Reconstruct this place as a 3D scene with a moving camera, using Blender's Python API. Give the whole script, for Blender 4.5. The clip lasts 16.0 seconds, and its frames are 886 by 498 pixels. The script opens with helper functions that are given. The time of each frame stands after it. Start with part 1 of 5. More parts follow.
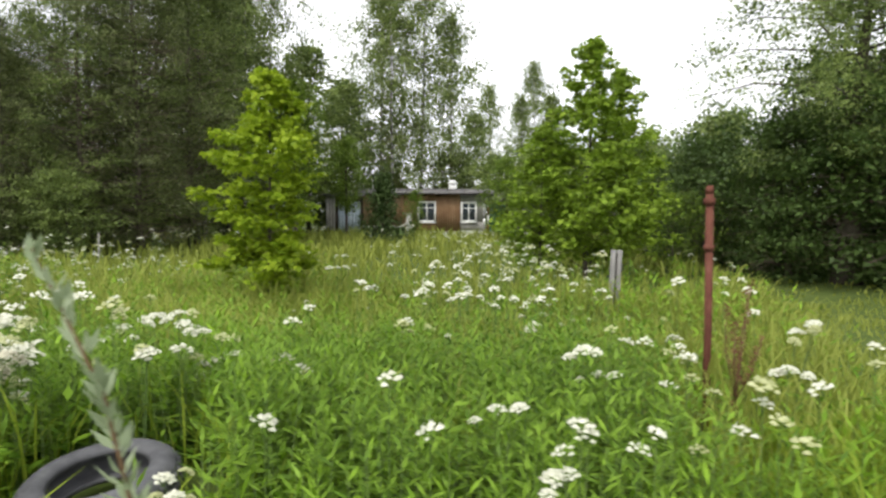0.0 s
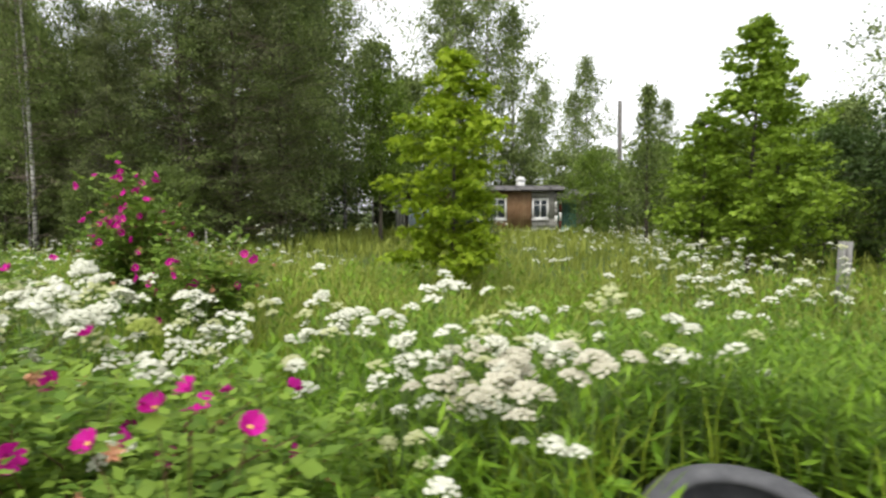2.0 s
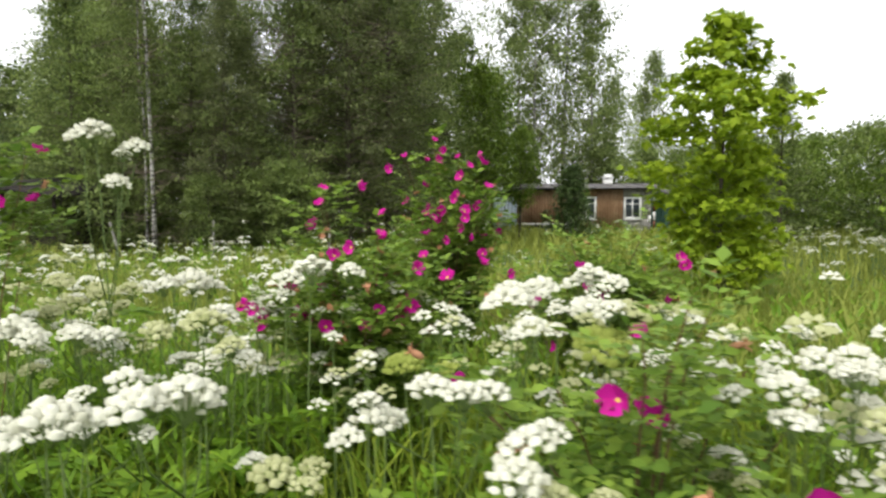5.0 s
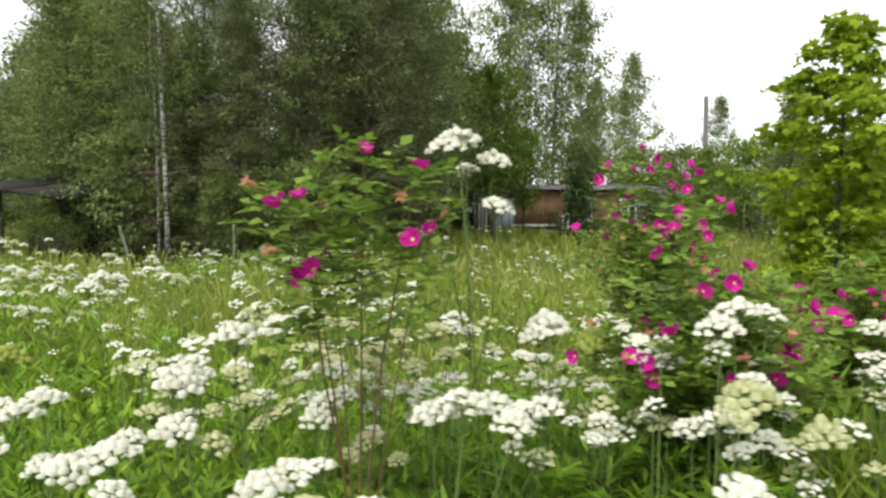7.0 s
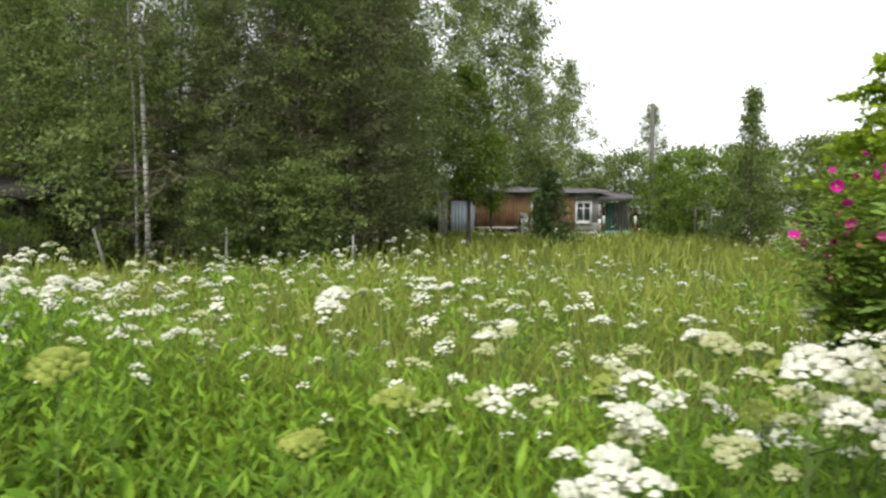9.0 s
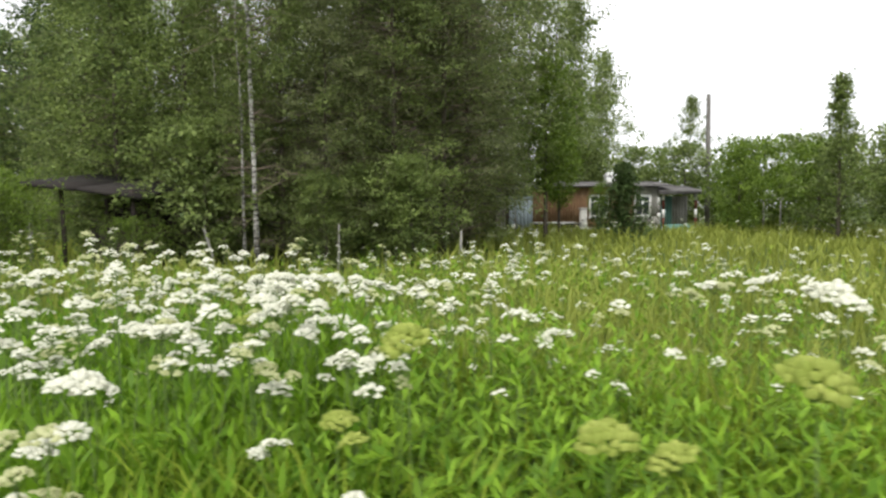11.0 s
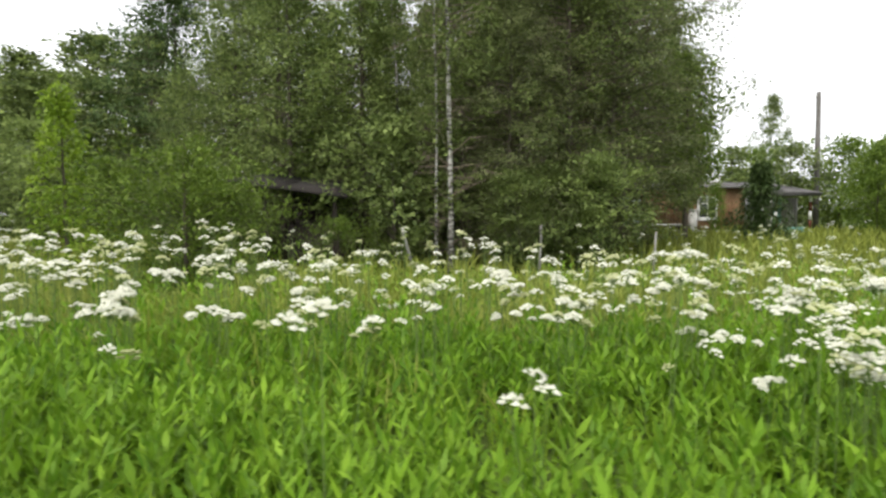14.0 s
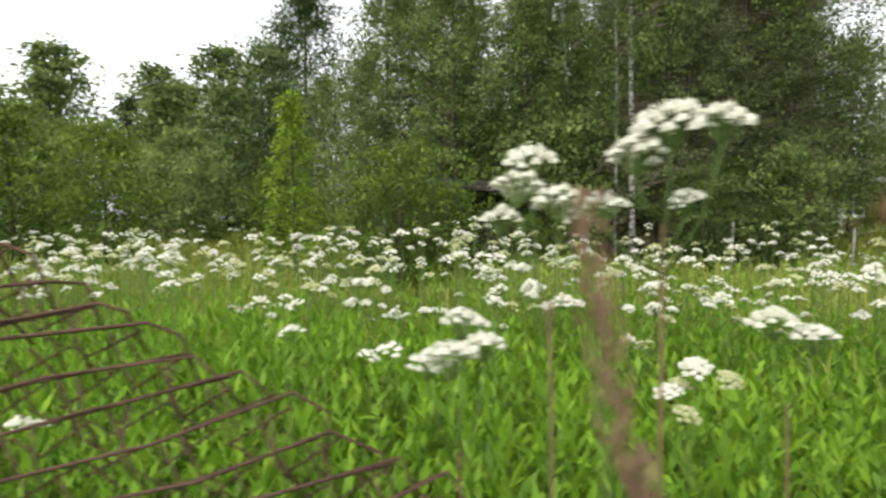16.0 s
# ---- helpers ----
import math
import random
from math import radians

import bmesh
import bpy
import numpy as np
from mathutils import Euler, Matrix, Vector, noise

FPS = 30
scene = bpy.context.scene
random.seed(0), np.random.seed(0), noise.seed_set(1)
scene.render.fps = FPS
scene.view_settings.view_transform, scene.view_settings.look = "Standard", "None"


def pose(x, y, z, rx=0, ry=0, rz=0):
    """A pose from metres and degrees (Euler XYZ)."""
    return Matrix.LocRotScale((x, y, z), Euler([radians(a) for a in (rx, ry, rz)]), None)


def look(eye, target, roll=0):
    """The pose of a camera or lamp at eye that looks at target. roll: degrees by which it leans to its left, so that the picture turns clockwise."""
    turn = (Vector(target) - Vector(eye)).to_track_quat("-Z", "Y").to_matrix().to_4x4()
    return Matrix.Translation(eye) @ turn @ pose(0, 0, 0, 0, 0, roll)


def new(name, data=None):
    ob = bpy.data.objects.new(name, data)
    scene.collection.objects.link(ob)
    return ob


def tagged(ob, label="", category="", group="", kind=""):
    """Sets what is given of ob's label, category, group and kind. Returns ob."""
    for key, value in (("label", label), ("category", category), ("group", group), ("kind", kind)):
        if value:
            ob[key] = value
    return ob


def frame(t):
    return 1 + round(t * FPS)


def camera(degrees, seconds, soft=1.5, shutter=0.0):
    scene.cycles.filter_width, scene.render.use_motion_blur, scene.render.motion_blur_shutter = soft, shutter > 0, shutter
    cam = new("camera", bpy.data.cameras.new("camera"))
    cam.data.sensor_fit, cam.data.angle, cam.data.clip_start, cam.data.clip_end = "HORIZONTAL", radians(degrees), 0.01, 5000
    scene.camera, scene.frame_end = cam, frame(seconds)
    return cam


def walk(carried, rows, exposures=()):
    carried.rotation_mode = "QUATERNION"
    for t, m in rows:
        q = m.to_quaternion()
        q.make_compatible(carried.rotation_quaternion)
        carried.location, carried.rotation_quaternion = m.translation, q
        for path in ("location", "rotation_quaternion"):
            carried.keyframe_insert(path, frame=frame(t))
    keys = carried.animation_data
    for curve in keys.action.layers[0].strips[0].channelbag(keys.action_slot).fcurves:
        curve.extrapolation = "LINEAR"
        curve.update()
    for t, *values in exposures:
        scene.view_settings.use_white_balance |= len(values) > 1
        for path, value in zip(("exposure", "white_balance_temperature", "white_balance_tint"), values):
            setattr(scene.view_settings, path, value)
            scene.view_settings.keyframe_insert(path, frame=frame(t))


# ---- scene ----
cam = camera(72.8, 16.0, 2.5, 0.3)
# seconds, x, y, z, yaw, pitch, roll
PATH = [
    (0, -0.037, 0.057, 1.589, 0.04, -3.43, -0.13),
    (0.5, -0.557, 0.283, 1.530, 0.81, -3.29, -0.07),
    (1, -1.158, 0.451, 1.494, 1.20, -3.36, 0.03),
    (1.5, -1.777, 0.523, 1.487, 1.64, -3.30, 0.11),
    (2, -2.482, 0.646, 1.446, 2.67, -3.45, 0.15),
    (2.5, -3.053, 0.829, 1.368, 4.10, -3.42, 0.14),
    (3, -3.554, 1.042, 1.325, 5.31, -3.61, -0.04),
    (3.5, -4.033, 1.241, 1.306, 5.94, -3.77, 0.11),
    (6, -6.212, 1.906, 1.486, 5.75, -3.23, -0.20),
    (6.5, -6.655, 1.948, 1.529, 4.03, -3.34, -0.20),
    (7, -7.079, 2.110, 1.489, 2.58, -3.51, -0.08),
    (7.5, -7.492, 2.231, 1.478, 1.10, -3.05, -0.22),
    (8, -7.974, 2.195, 1.528, -1.12, -3.06, -0.29),
    (8.5, -8.461, 2.409, 1.503, -3.28, -3.27, -0.42),
    (9, -9.086, 2.504, 1.516, -4.81, -3.34, -0.28),
    (11.5, -12.150, 3.383, 1.409, -3.21, -3.60, 0.47),
    (12, -12.964, 3.584, 1.374, -2.81, -3.24, 0.16),
    (12.5, -13.447, 3.602, 1.381, -2.02, -3.43, 0.40),
    (13, -13.966, 3.574, 1.392, -1.47, -3.42, 0.35),
    (13.5, -14.492, 3.518, 1.439, -0.95, -3.36, 0.31),
    (14, -15.091, 3.687, 1.444, -0.54, -3.40, 0.31),
    (14.5, -15.679, 3.663, 1.455, 0.20, -3.34, 0.35),
    (15, -16.244, 3.730, 1.450, 1.37, -3.45, 0.26),
    (15.5, -16.800, 3.681, 1.423, 3.83, -3.28, 0.46),
    (16, -17.334, 3.580, 1.414, 6.78, -3.23, 0.79),
]
walk(cam, [(t, pose(x, y, z, 90 + p, r, w)) for t, x, y, z, w, p, r in PATH], exposures=[(0, 1.12), (16, 1.12)])

# ---------------------------------------------------------------- world and sun
world = bpy.data.worlds.new("overcast_sky")
scene.world = world
world.use_nodes = True
wn, wl = world.node_tree.nodes, world.node_tree.links
wn.clear()
sky = wn.new("ShaderNodeTexSky")
sky.sky_type = "NISHITA"
sky.sun_disc = False
sky.sun_elevation = radians(52)
sky.sun_rotation = radians(200)
sky.air_density = 1.0
sky.dust_density = 2.0
hsv = wn.new("ShaderNodeHueSaturation")
hsv.inputs["Saturation"].default_value = 0.10
bg = wn.new("ShaderNodeBackground")
bg.inputs["Strength"].default_value = 0.15
wo = wn.new("ShaderNodeOutputWorld")
wl.new(sky.outputs[0], hsv.inputs["Color"])
cloud = wn.new("ShaderNodeMix")
cloud.data_type = "RGBA"
cloud.inputs[0].default_value = 0.7
cloud.inputs[7].default_value = (4.6, 4.65, 4.75, 1)
wl.new(hsv.outputs[0], cloud.inputs[6])
wl.new(cloud.outputs[2], bg.inputs["Color"])
wl.new(bg.outputs[0], wo.inputs["Surface"])

sun_data = bpy.data.lights.new("sun", "SUN")
sun_data.energy = 1.2
sun_data.angle = radians(25)
sun_data.color = (1.0, 0.97, 0.92)
sun = new("sun", sun_data)
sun.matrix_world = look((0, 0, 60), (0 + 24, 60 * 0.6, 0))


# ---------------------------------------------------------------- materials
def material(name, rough=0.8):
    m = bpy.data.materials.new(name)
    m.use_nodes = True
    nodes, links = m.node_tree.nodes, m.node_tree.links
    b = nodes["Principled BSDF"]
    b.inputs["Roughness"].default_value = rough
    return m, nodes, links, b


def ramp(nodes, stops):
    r = nodes.new("ShaderNodeValToRGB")
    el = r.color_ramp.elements
    while len(el) < len(stops):
        el.new(0.5)
    for e, (pos, col) in zip(el, stops):
        e.position, e.color = pos, (*col, 1)
    return r


def leafy(name, dark, light, through_part=0.3, rough=0.55, patch=0.6, amount=0.5, tone=0.0):
    """Leaves: each leaf a little different, lighter and darker patches, and a tone for each plant."""
    m, n, l, b = material(name, rough)
    b.inputs["Specular IOR Level"].default_value = 0.14
    geo = n.new("ShaderNodeNewGeometry")
    tc = n.new("ShaderNodeTexCoord")
    nz = n.new("ShaderNodeTexNoise")
    nz.inputs["Scale"].default_value = patch
    nz.inputs["Detail"].default_value = 3
    l.new(tc.outputs["Object"], nz.inputs["Vector"])
    mix = n.new("ShaderNodeMix")
    mix.data_type = "FLOAT"
    mix.inputs[0].default_value = amount
    l.new(geo.outputs["Random Per Island"], mix.inputs[2])
    l.new(nz.outputs[0], mix.inputs[3])
    mid = tuple((a + c) / 2 for a, c in zip(dark, light))
    # the steeper woodland ramp also paints light and shade of leaf clumps
    r = ramp(n, [(0.15, dark), (0.5, mid), (0.9, light)] if amount < 0.7 else [(0.3, dark), (0.5, mid), (0.72, light)])
    l.new(mix.outputs[0], r.inputs[0])
    l.new(r.outputs[0], b.inputs["Base Color"])
    colour = r.outputs[0]
    if tone:
        oi = n.new("ShaderNodeObjectInfo")
        mr = n.new("ShaderNodeMapRange")
        mr.inputs["To Min"].default_value = 1 - tone
        mr.inputs["To Max"].default_value = 1 + tone
        hs = n.new("ShaderNodeHueSaturation")
        l.new(oi.outputs["Random"], mr.inputs["Value"])
        l.new(mr.outputs[0], hs.inputs["Value"])
        l.new(r.outputs[0], hs.inputs["Color"])
        colour = hs.outputs[0]
        l.new(colour, b.inputs["Base Color"])
    tr = n.new("ShaderNodeBsdfTranslucent")
    l.new(colour, tr.inputs["Color"])
    ms = n.new("ShaderNodeMixShader")
    ms.inputs[0].default_value = through_part
    l.new(b.outputs[0], ms.inputs[1])
    l.new(tr.outputs[0], ms.inputs[2])
    l.new(ms.outputs[0], n["Material Output"].inputs["Surface"])
    return m


def grainy(name, stops, scale=6.0, rough=0.85, bump=0.2, stretch=(1, 1, 1), metal=0.0, detail=6):
    """A weathered surface: coloured by stretched noise at two scales, with fine relief."""
    m, n, l, b = material(name, rough)
    b.inputs["Specular IOR Level"].default_value = 0.2
    tc = n.new("ShaderNodeTexCoord")
    mp = n.new("ShaderNodeMapping")
    mp.inputs["Scale"].default_value = stretch
    l.new(tc.outputs["Object"], mp.inputs["Vector"])
    a = n.new("ShaderNodeTexNoise")
    a.inputs["Scale"].default_value = scale
    a.inputs["Detail"].default_value = detail
    c = n.new("ShaderNodeTexNoise")
    c.inputs["Scale"].default_value = scale * 0.17
    l.new(mp.outputs[0], a.inputs["Vector"])
    l.new(tc.outputs["Object"], c.inputs["Vector"])
    mix = n.new("ShaderNodeMix")
    mix.data_type = "FLOAT"
    mix.inputs[0].default_value = 0.45
    l.new(a.outputs[0], mix.inputs[2])
    l.new(c.outputs[0], mix.inputs[3])
    r = ramp(n, stops)
    l.new(mix.outputs[0], r.inputs[0])
    l.new(r.outputs[0], b.inputs["Base Color"])
    b.inputs["Metallic"].default_value = metal
    if bump:
        bp = n.new("ShaderNodeBump")
        bp.inputs["Strength"].default_value = bump
        bp.inputs["Distance"].default_value = 0.02
        l.new(a.outputs[0], bp.inputs["Height"])
        l.new(bp.outputs[0], b.inputs["Normal"])
    return m


M_SOIL = grainy("meadow_soil", [(0.3, (0.04, 0.06, 0.012)), (0.5, (0.07, 0.10, 0.02)), (0.7, (0.10, 0.13, 0.03))], 9, 0.95, 0.5)
M_GRASS = leafy("grass_blades", (0.10, 0.165, 0.014), (0.365, 0.455, 0.05), 0.4, 0.5, 0.35, 0.55)
M_LUSH = leafy("lush_grass_blades", (0.08, 0.16, 0.012), (0.32, 0.47, 0.036), 0.4, 0.5, 0.35, 0.55)
M_LUSHHERB = leafy("lush_herb_leaves", (0.058, 0.15, 0.012), (0.275, 0.46, 0.034), 0.4, 0.45, 0.7, 0.6)
M_GRASS_FAR = leafy("dry_tipped_grass", (0.145, 0.185, 0.028), (0.37, 0.405, 0.085), 0.35, 0.55, 0.3, 0.6)
M_GRASS_MID = leafy("meadow_grass_mix", (0.15, 0.195, 0.03), (0.41, 0.45, 0.10), 0.4, 0.5, 0.3, 0.6)
M_HERB = leafy("herb_leaves", (0.07, 0.16, 0.012), (0.29, 0.46, 0.04), 0.35, 0.45, 0.5, 0.5)
M_UPRIGHT = leafy("upright_stem_leaves", (0.06, 0.13, 0.014), (0.26, 0.41, 0.045), 0.35, 0.45, 0.5, 0.5)
M_STEM = leafy("herb_stems", (0.07, 0.12, 0.03), (0.16, 0.22, 0.07), 0.1, 0.6)
M_RSTEM = leafy("reddish_stems", (0.10, 0.055, 0.03), (0.17, 0.11, 0.06), 0.0, 0.6)
M_WHITE = leafy("white_florets", (0.55, 0.55, 0.43), (0.77, 0.77, 0.65), 0.25, 0.7, 6.0, 0.3)
M_CREAM = leafy("greenish_buds", (0.34, 0.37, 0.16), (0.54, 0.55, 0.31), 0.25, 0.7, 4.0, 0.3)
M_GREENHEAD = leafy("yellow_green_umbels", (0.23, 0.29, 0.05), (0.42, 0.47, 0.12), 0.35, 0.7, 5.0, 0.4)
M_DRIED = leafy("dried_cream_heads", (0.46, 0.43, 0.32), (0.67, 0.64, 0.51), 0.25, 0.8, 5.0, 0.4)
M_PINK = leafy("pink_petals", (0.46, 0.004, 0.19), (0.62, 0.02, 0.35), 0.3, 0.5, 8.0, 0.4)
M_YELLOW = leafy("yellow_stamens", (0.60, 0.38, 0.05), (0.75, 0.55, 0.12), 0.1, 0.7)
M_BUD = leafy("faded_rose_heads", (0.35, 0.15, 0.08), (0.50, 0.28, 0.16), 0.1, 0.8)
M_ROSELEAF = leafy("rose_leaves", (0.07, 0.145, 0.022), (0.27, 0.385, 0.055), 0.32, 0.5, 2.5, 0.5)
M_MAPLE = leafy("young_maple_leaves", (0.14, 0.235, 0.014), (0.43, 0.54, 0.04), 0.45, 0.45, 1.0, 0.5)
M_MAPLE2 = leafy("maple_leaves", (0.09, 0.175, 0.016), (0.38, 0.51, 0.06), 0.42, 0.45, 0.9, 0.6)
M_BIRCHLEAF = leafy("birch_leaves", (0.075, 0.11, 0.032), (0.27, 0.33, 0.105), 0.45, 0.5, 0.6, 0.55, 0.12)
M_WOODS = leafy("woodland_leaves", (0.078, 0.094, 0.04), (0.262, 0.30, 0.122), 0.42, 0.5, 0.9, 0.75, 0.22)
M_WOODS2 = leafy("mixed_woodland_leaves", (0.07, 0.105, 0.034), (0.295, 0.37, 0.11), 0.42, 0.5, 0.9, 0.75, 0.22)
M_NEEDLE = leafy("spruce_needles", (0.035, 0.065, 0.02), (0.1, 0.15, 0.045), 0.2, 0.6, 0.8, 0.5)
M_SHRUB = leafy("shrub_leaves", (0.05, 0.098, 0.014), (0.215, 0.30, 0.045), 0.35, 0.5, 0.9, 0.55, 0.15)
M_DARKBUSH = leafy("dark_shrub_leaves", (0.028, 0.056, 0.016), (0.12, 0.18, 0.045), 0.3, 0.45, 0.8, 0.6, 0.1)
M_STRAW = leafy("straw_seed_heads", (0.24, 0.18, 0.10), (0.42, 0.33, 0.20), 0.3, 0.8)
M_REDSTRAW = leafy("reddish_seed_heads", (0.21, 0.125, 0.085), (0.38, 0.26, 0.17), 0.3, 0.8)
M_MUGWORT = leafy("silvery_leaves", (0.24, 0.30, 0.17), (0.42, 0.48, 0.32), 0.3, 0.7)
M_DOCK = leafy("dry_dock_seeds", (0.12, 0.05, 0.03), (0.24, 0.12, 0.07), 0.1, 0.85)
M_TWIG = grainy("dead_brown_twigs", [(0.3, (0.10, 0.075, 0.06)), (0.7, (0.26, 0.20, 0.16))], 6, 0.9, 0.2)
M_BARK = grainy("dark_bark", [(0.3, (0.04, 0.033, 0.025)), (0.7, (0.13, 0.11, 0.085))], 14, 0.95, 0.6, (1, 1, 0.25))
M_BIRCHBARK = grainy("birch_bark", [(0.44, (0.05, 0.045, 0.04)), (0.54, (0.34, 0.325, 0.30)), (0.7, (0.56, 0.545, 0.51))], 5, 0.85, 0.2, (1, 1, 4.0))
M_POLE = grainy("old_pole_wood", [(0.3, (0.075, 0.07, 0.062)), (0.7, (0.19, 0.18, 0.165))], 9, 0.95, 0.4, (5, 5, 0.5))
M_PLANK = grainy("brown_planks", [(0.3, (0.13, 0.075, 0.04)), (0.5, (0.24, 0.14, 0.075)), (0.7, (0.38, 0.27, 0.16))], 7, 0.85, 0.3, (6, 6, 0.4))
M_GREYWOOD = grainy("weathered_grey_wood", [(0.3, (0.16, 0.15, 0.13)), (0.7, (0.38, 0.37, 0.34))], 9, 0.9, 0.4, (5, 5, 0.5))
M_PALEWOOD = grainy("pale_grey_wood", [(0.3, (0.13, 0.127, 0.118)), (0.7, (0.28, 0.272, 0.255))], 11, 0.9, 0.4, (5, 5, 0.5))
M_BLUEGREY = grainy("blue_grey_boards", [(0.3, (0.22, 0.27, 0.31)), (0.7, (0.42, 0.48, 0.52))], 6, 0.8, 0.3, (5, 5, 0.4))
M_WHITEPAINT = grainy("old_white_paint", [(0.25, (0.55, 0.54, 0.50)), (0.5, (0.76, 0.76, 0.74))], 8, 0.7, 0.15)
M_TEAL = grainy("faded_teal_boards", [(0.3, (0.10, 0.24, 0.21)), (0.7, (0.22, 0.40, 0.36))], 6, 0.8, 0.3, (5, 5, 0.5))
M_ROOF = grainy("grey_roof_sheets", [(0.3, (0.08, 0.075, 0.075)), (0.7, (0.20, 0.19, 0.185))], 4, 0.85, 0.3)
M_REDROOF = grainy("rusty_roof_sheets", [(0.3, (0.11, 0.05, 0.04)), (0.7, (0.22, 0.11, 0.08))], 5, 0.85, 0.3)
M_DARKWOOD = grainy("blackened_boards", [(0.3, (0.02, 0.017, 0.015)), (0.7, (0.07, 0.055, 0.045))], 7, 0.9, 0.4, (5, 5, 0.5))
# darker copy of M_DARKWOOD: tree shade on the barn roof put into its colour
M_SHADEDROOF = grainy("shaded_roof_boards", [(0.3, (0.012, 0.011, 0.010)), (0.7, (0.04, 0.034, 0.03))], 7, 0.95, 0.4, (5, 5, 0.5))
M_RUST = grainy("rusty_iron", [(0.3, (0.075, 0.027, 0.02)), (0.55, (0.15, 0.058, 0.04)), (0.75, (0.23, 0.105, 0.075))], 22, 0.9, 0.5, (1, 1, 0.6), 0.2)
M_WIRE = grainy("rusty_spring_wire", [(0.3, (0.05, 0.03, 0.022)), (0.7, (0.15, 0.09, 0.06))], 60, 0.8, 0.3, (1, 1, 1), 0.4)
M_RUBBER = grainy("dusty_tyre_rubber", [(0.3, (0.05, 0.05, 0.055)), (0.7, (0.13, 0.13, 0.135))], 14, 0.75, 0.3)
M_CONCRETE = grainy("pale_concrete", [(0.3, (0.40, 0.39, 0.36)), (0.7, (0.62, 0.61, 0.57))], 8, 0.9, 0.3)
M_GLASS, _n, _l, _b = material("window_glass", 0.05)
_b.inputs["Base Color"].default_value = (0.04, 0.05, 0.06, 1)
_b.inputs["Specular IOR Level"].default_value = 0.8


# ---------------------------------------------------------------- mesh helpers
class Geo:
    """Gathers points and faces (quads and triangles, each with a material slot)."""

    def __init__(self):
        self.v, self.q, self.t, self.qm, self.tm, self.n = [], [], [], [], [], 0

    def add(self, v, q=None, t=None, mat=0):
        v = np.asarray(v, float).reshape(-1, 3)
        if q is not None and len(q):
            q = np.asarray(q, int) + self.n
            self.q.append(q)
            self.qm.append(np.full(len(q), mat))
        if t is not None and len(t):
            t = np.asarray(t, int) + self.n
            self.t.append(t)
            self.tm.append(np.full(len(t), mat))
        self.v.append(v)
        self.n += len(v)
        return self

    def mesh(self, name, mats, smooth=False):
        me = bpy.data.meshes.new(name)
        v = np.concatenate(self.v)
        q = np.concatenate(self.q) if self.q else np.zeros((0, 4), int)
        t = np.concatenate(self.t) if self.t else np.zeros((0, 3), int)
        qm = np.concatenate(self.qm) if self.q else np.zeros(0, int)
        tm = np.concatenate(self.tm) if self.t else np.zeros(0, int)
        me.vertices.add(len(v))
        me.vertices.foreach_set("co", v.ravel())
        me.loops.add(q.size + t.size)
        me.loops.foreach_set("vertex_index", np.concatenate([q.ravel(), t.ravel()]))
        me.polygons.add(len(q) + len(t))
        start = np.concatenate([np.arange(len(q)) * 4, q.size + np.arange(len(t)) * 3])
        me.polygons.foreach_set("loop_start", start)
        me.polygons.foreach_set("material_index", np.concatenate([qm, tm]))
        if smooth:
            me.polygons.foreach_set("use_smooth", np.ones(len(q) + len(t), bool))
        for m in mats:
            me.materials.append(m)
        me.update(calc_edges=True)
        me.validate()
        return me


def thing(name, label, category, group="", kind="", m=None):
    ob = new(name)
    if m is not None:
        ob.matrix_world = m
    return tagged(ob, label, category, group, kind)


def part(name, me, parent, label="", kind=""):
    ob = new(name, me)
    ob.parent = parent
    return tagged(ob, label, kind=kind)


def unit(a):
    return a / np.maximum(np.linalg.norm(a, axis=-1, keepdims=True), 1e-9)


def tube(g, pts, radii, sides=6, mat=0, cap=True):
    """A round bar along a line of points."""
    pts = np.asarray(pts, float)
    radii = np.broadcast_to(radii, (len(pts),))
    d = unit(np.gradient(pts, axis=0))
    ref = np.where(np.abs(d[:, 2:3]) > 0.9, [[1.0, 0, 0]], [[0, 0, 1.0]])
    a = unit(np.cross(d, ref))
    for i in range(1, len(a)):
        a[i] = unit(a[i - 1] - d[i] * np.dot(a[i - 1], d[i]))
    b = np.cross(d, a)
    ang = np.arange(sides) * 2 * np.pi / sides
    ring = (np.cos(ang)[None, :, None] * a[:, None] + np.sin(ang)[None, :, None] * b[:, None]) * radii[:, None, None] + pts[:, None]
    k = len(pts)
    i, j = np.meshgrid(np.arange(k - 1), np.arange(sides), indexing="ij")
    q = np.stack([i * sides + j, i * sides + (j + 1) % sides, (i + 1) * sides + (j + 1) % sides, (i + 1) * sides + j], -1).reshape(-1, 4)
    v = ring.reshape(-1, 3)
    t = None
    if cap:
        v = np.concatenate([v, pts[:1], pts[-1:]])
        jj = np.arange(sides)
        t = np.concatenate([np.stack([(jj + 1) % sides, jj, np.full(sides, k * sides)], -1),
                            np.stack([(k - 1) * sides + jj, (k - 1) * sides + (jj + 1) % sides, np.full(sides, k * sides + 1)], -1)])
    return g.add(v, q, t, mat)


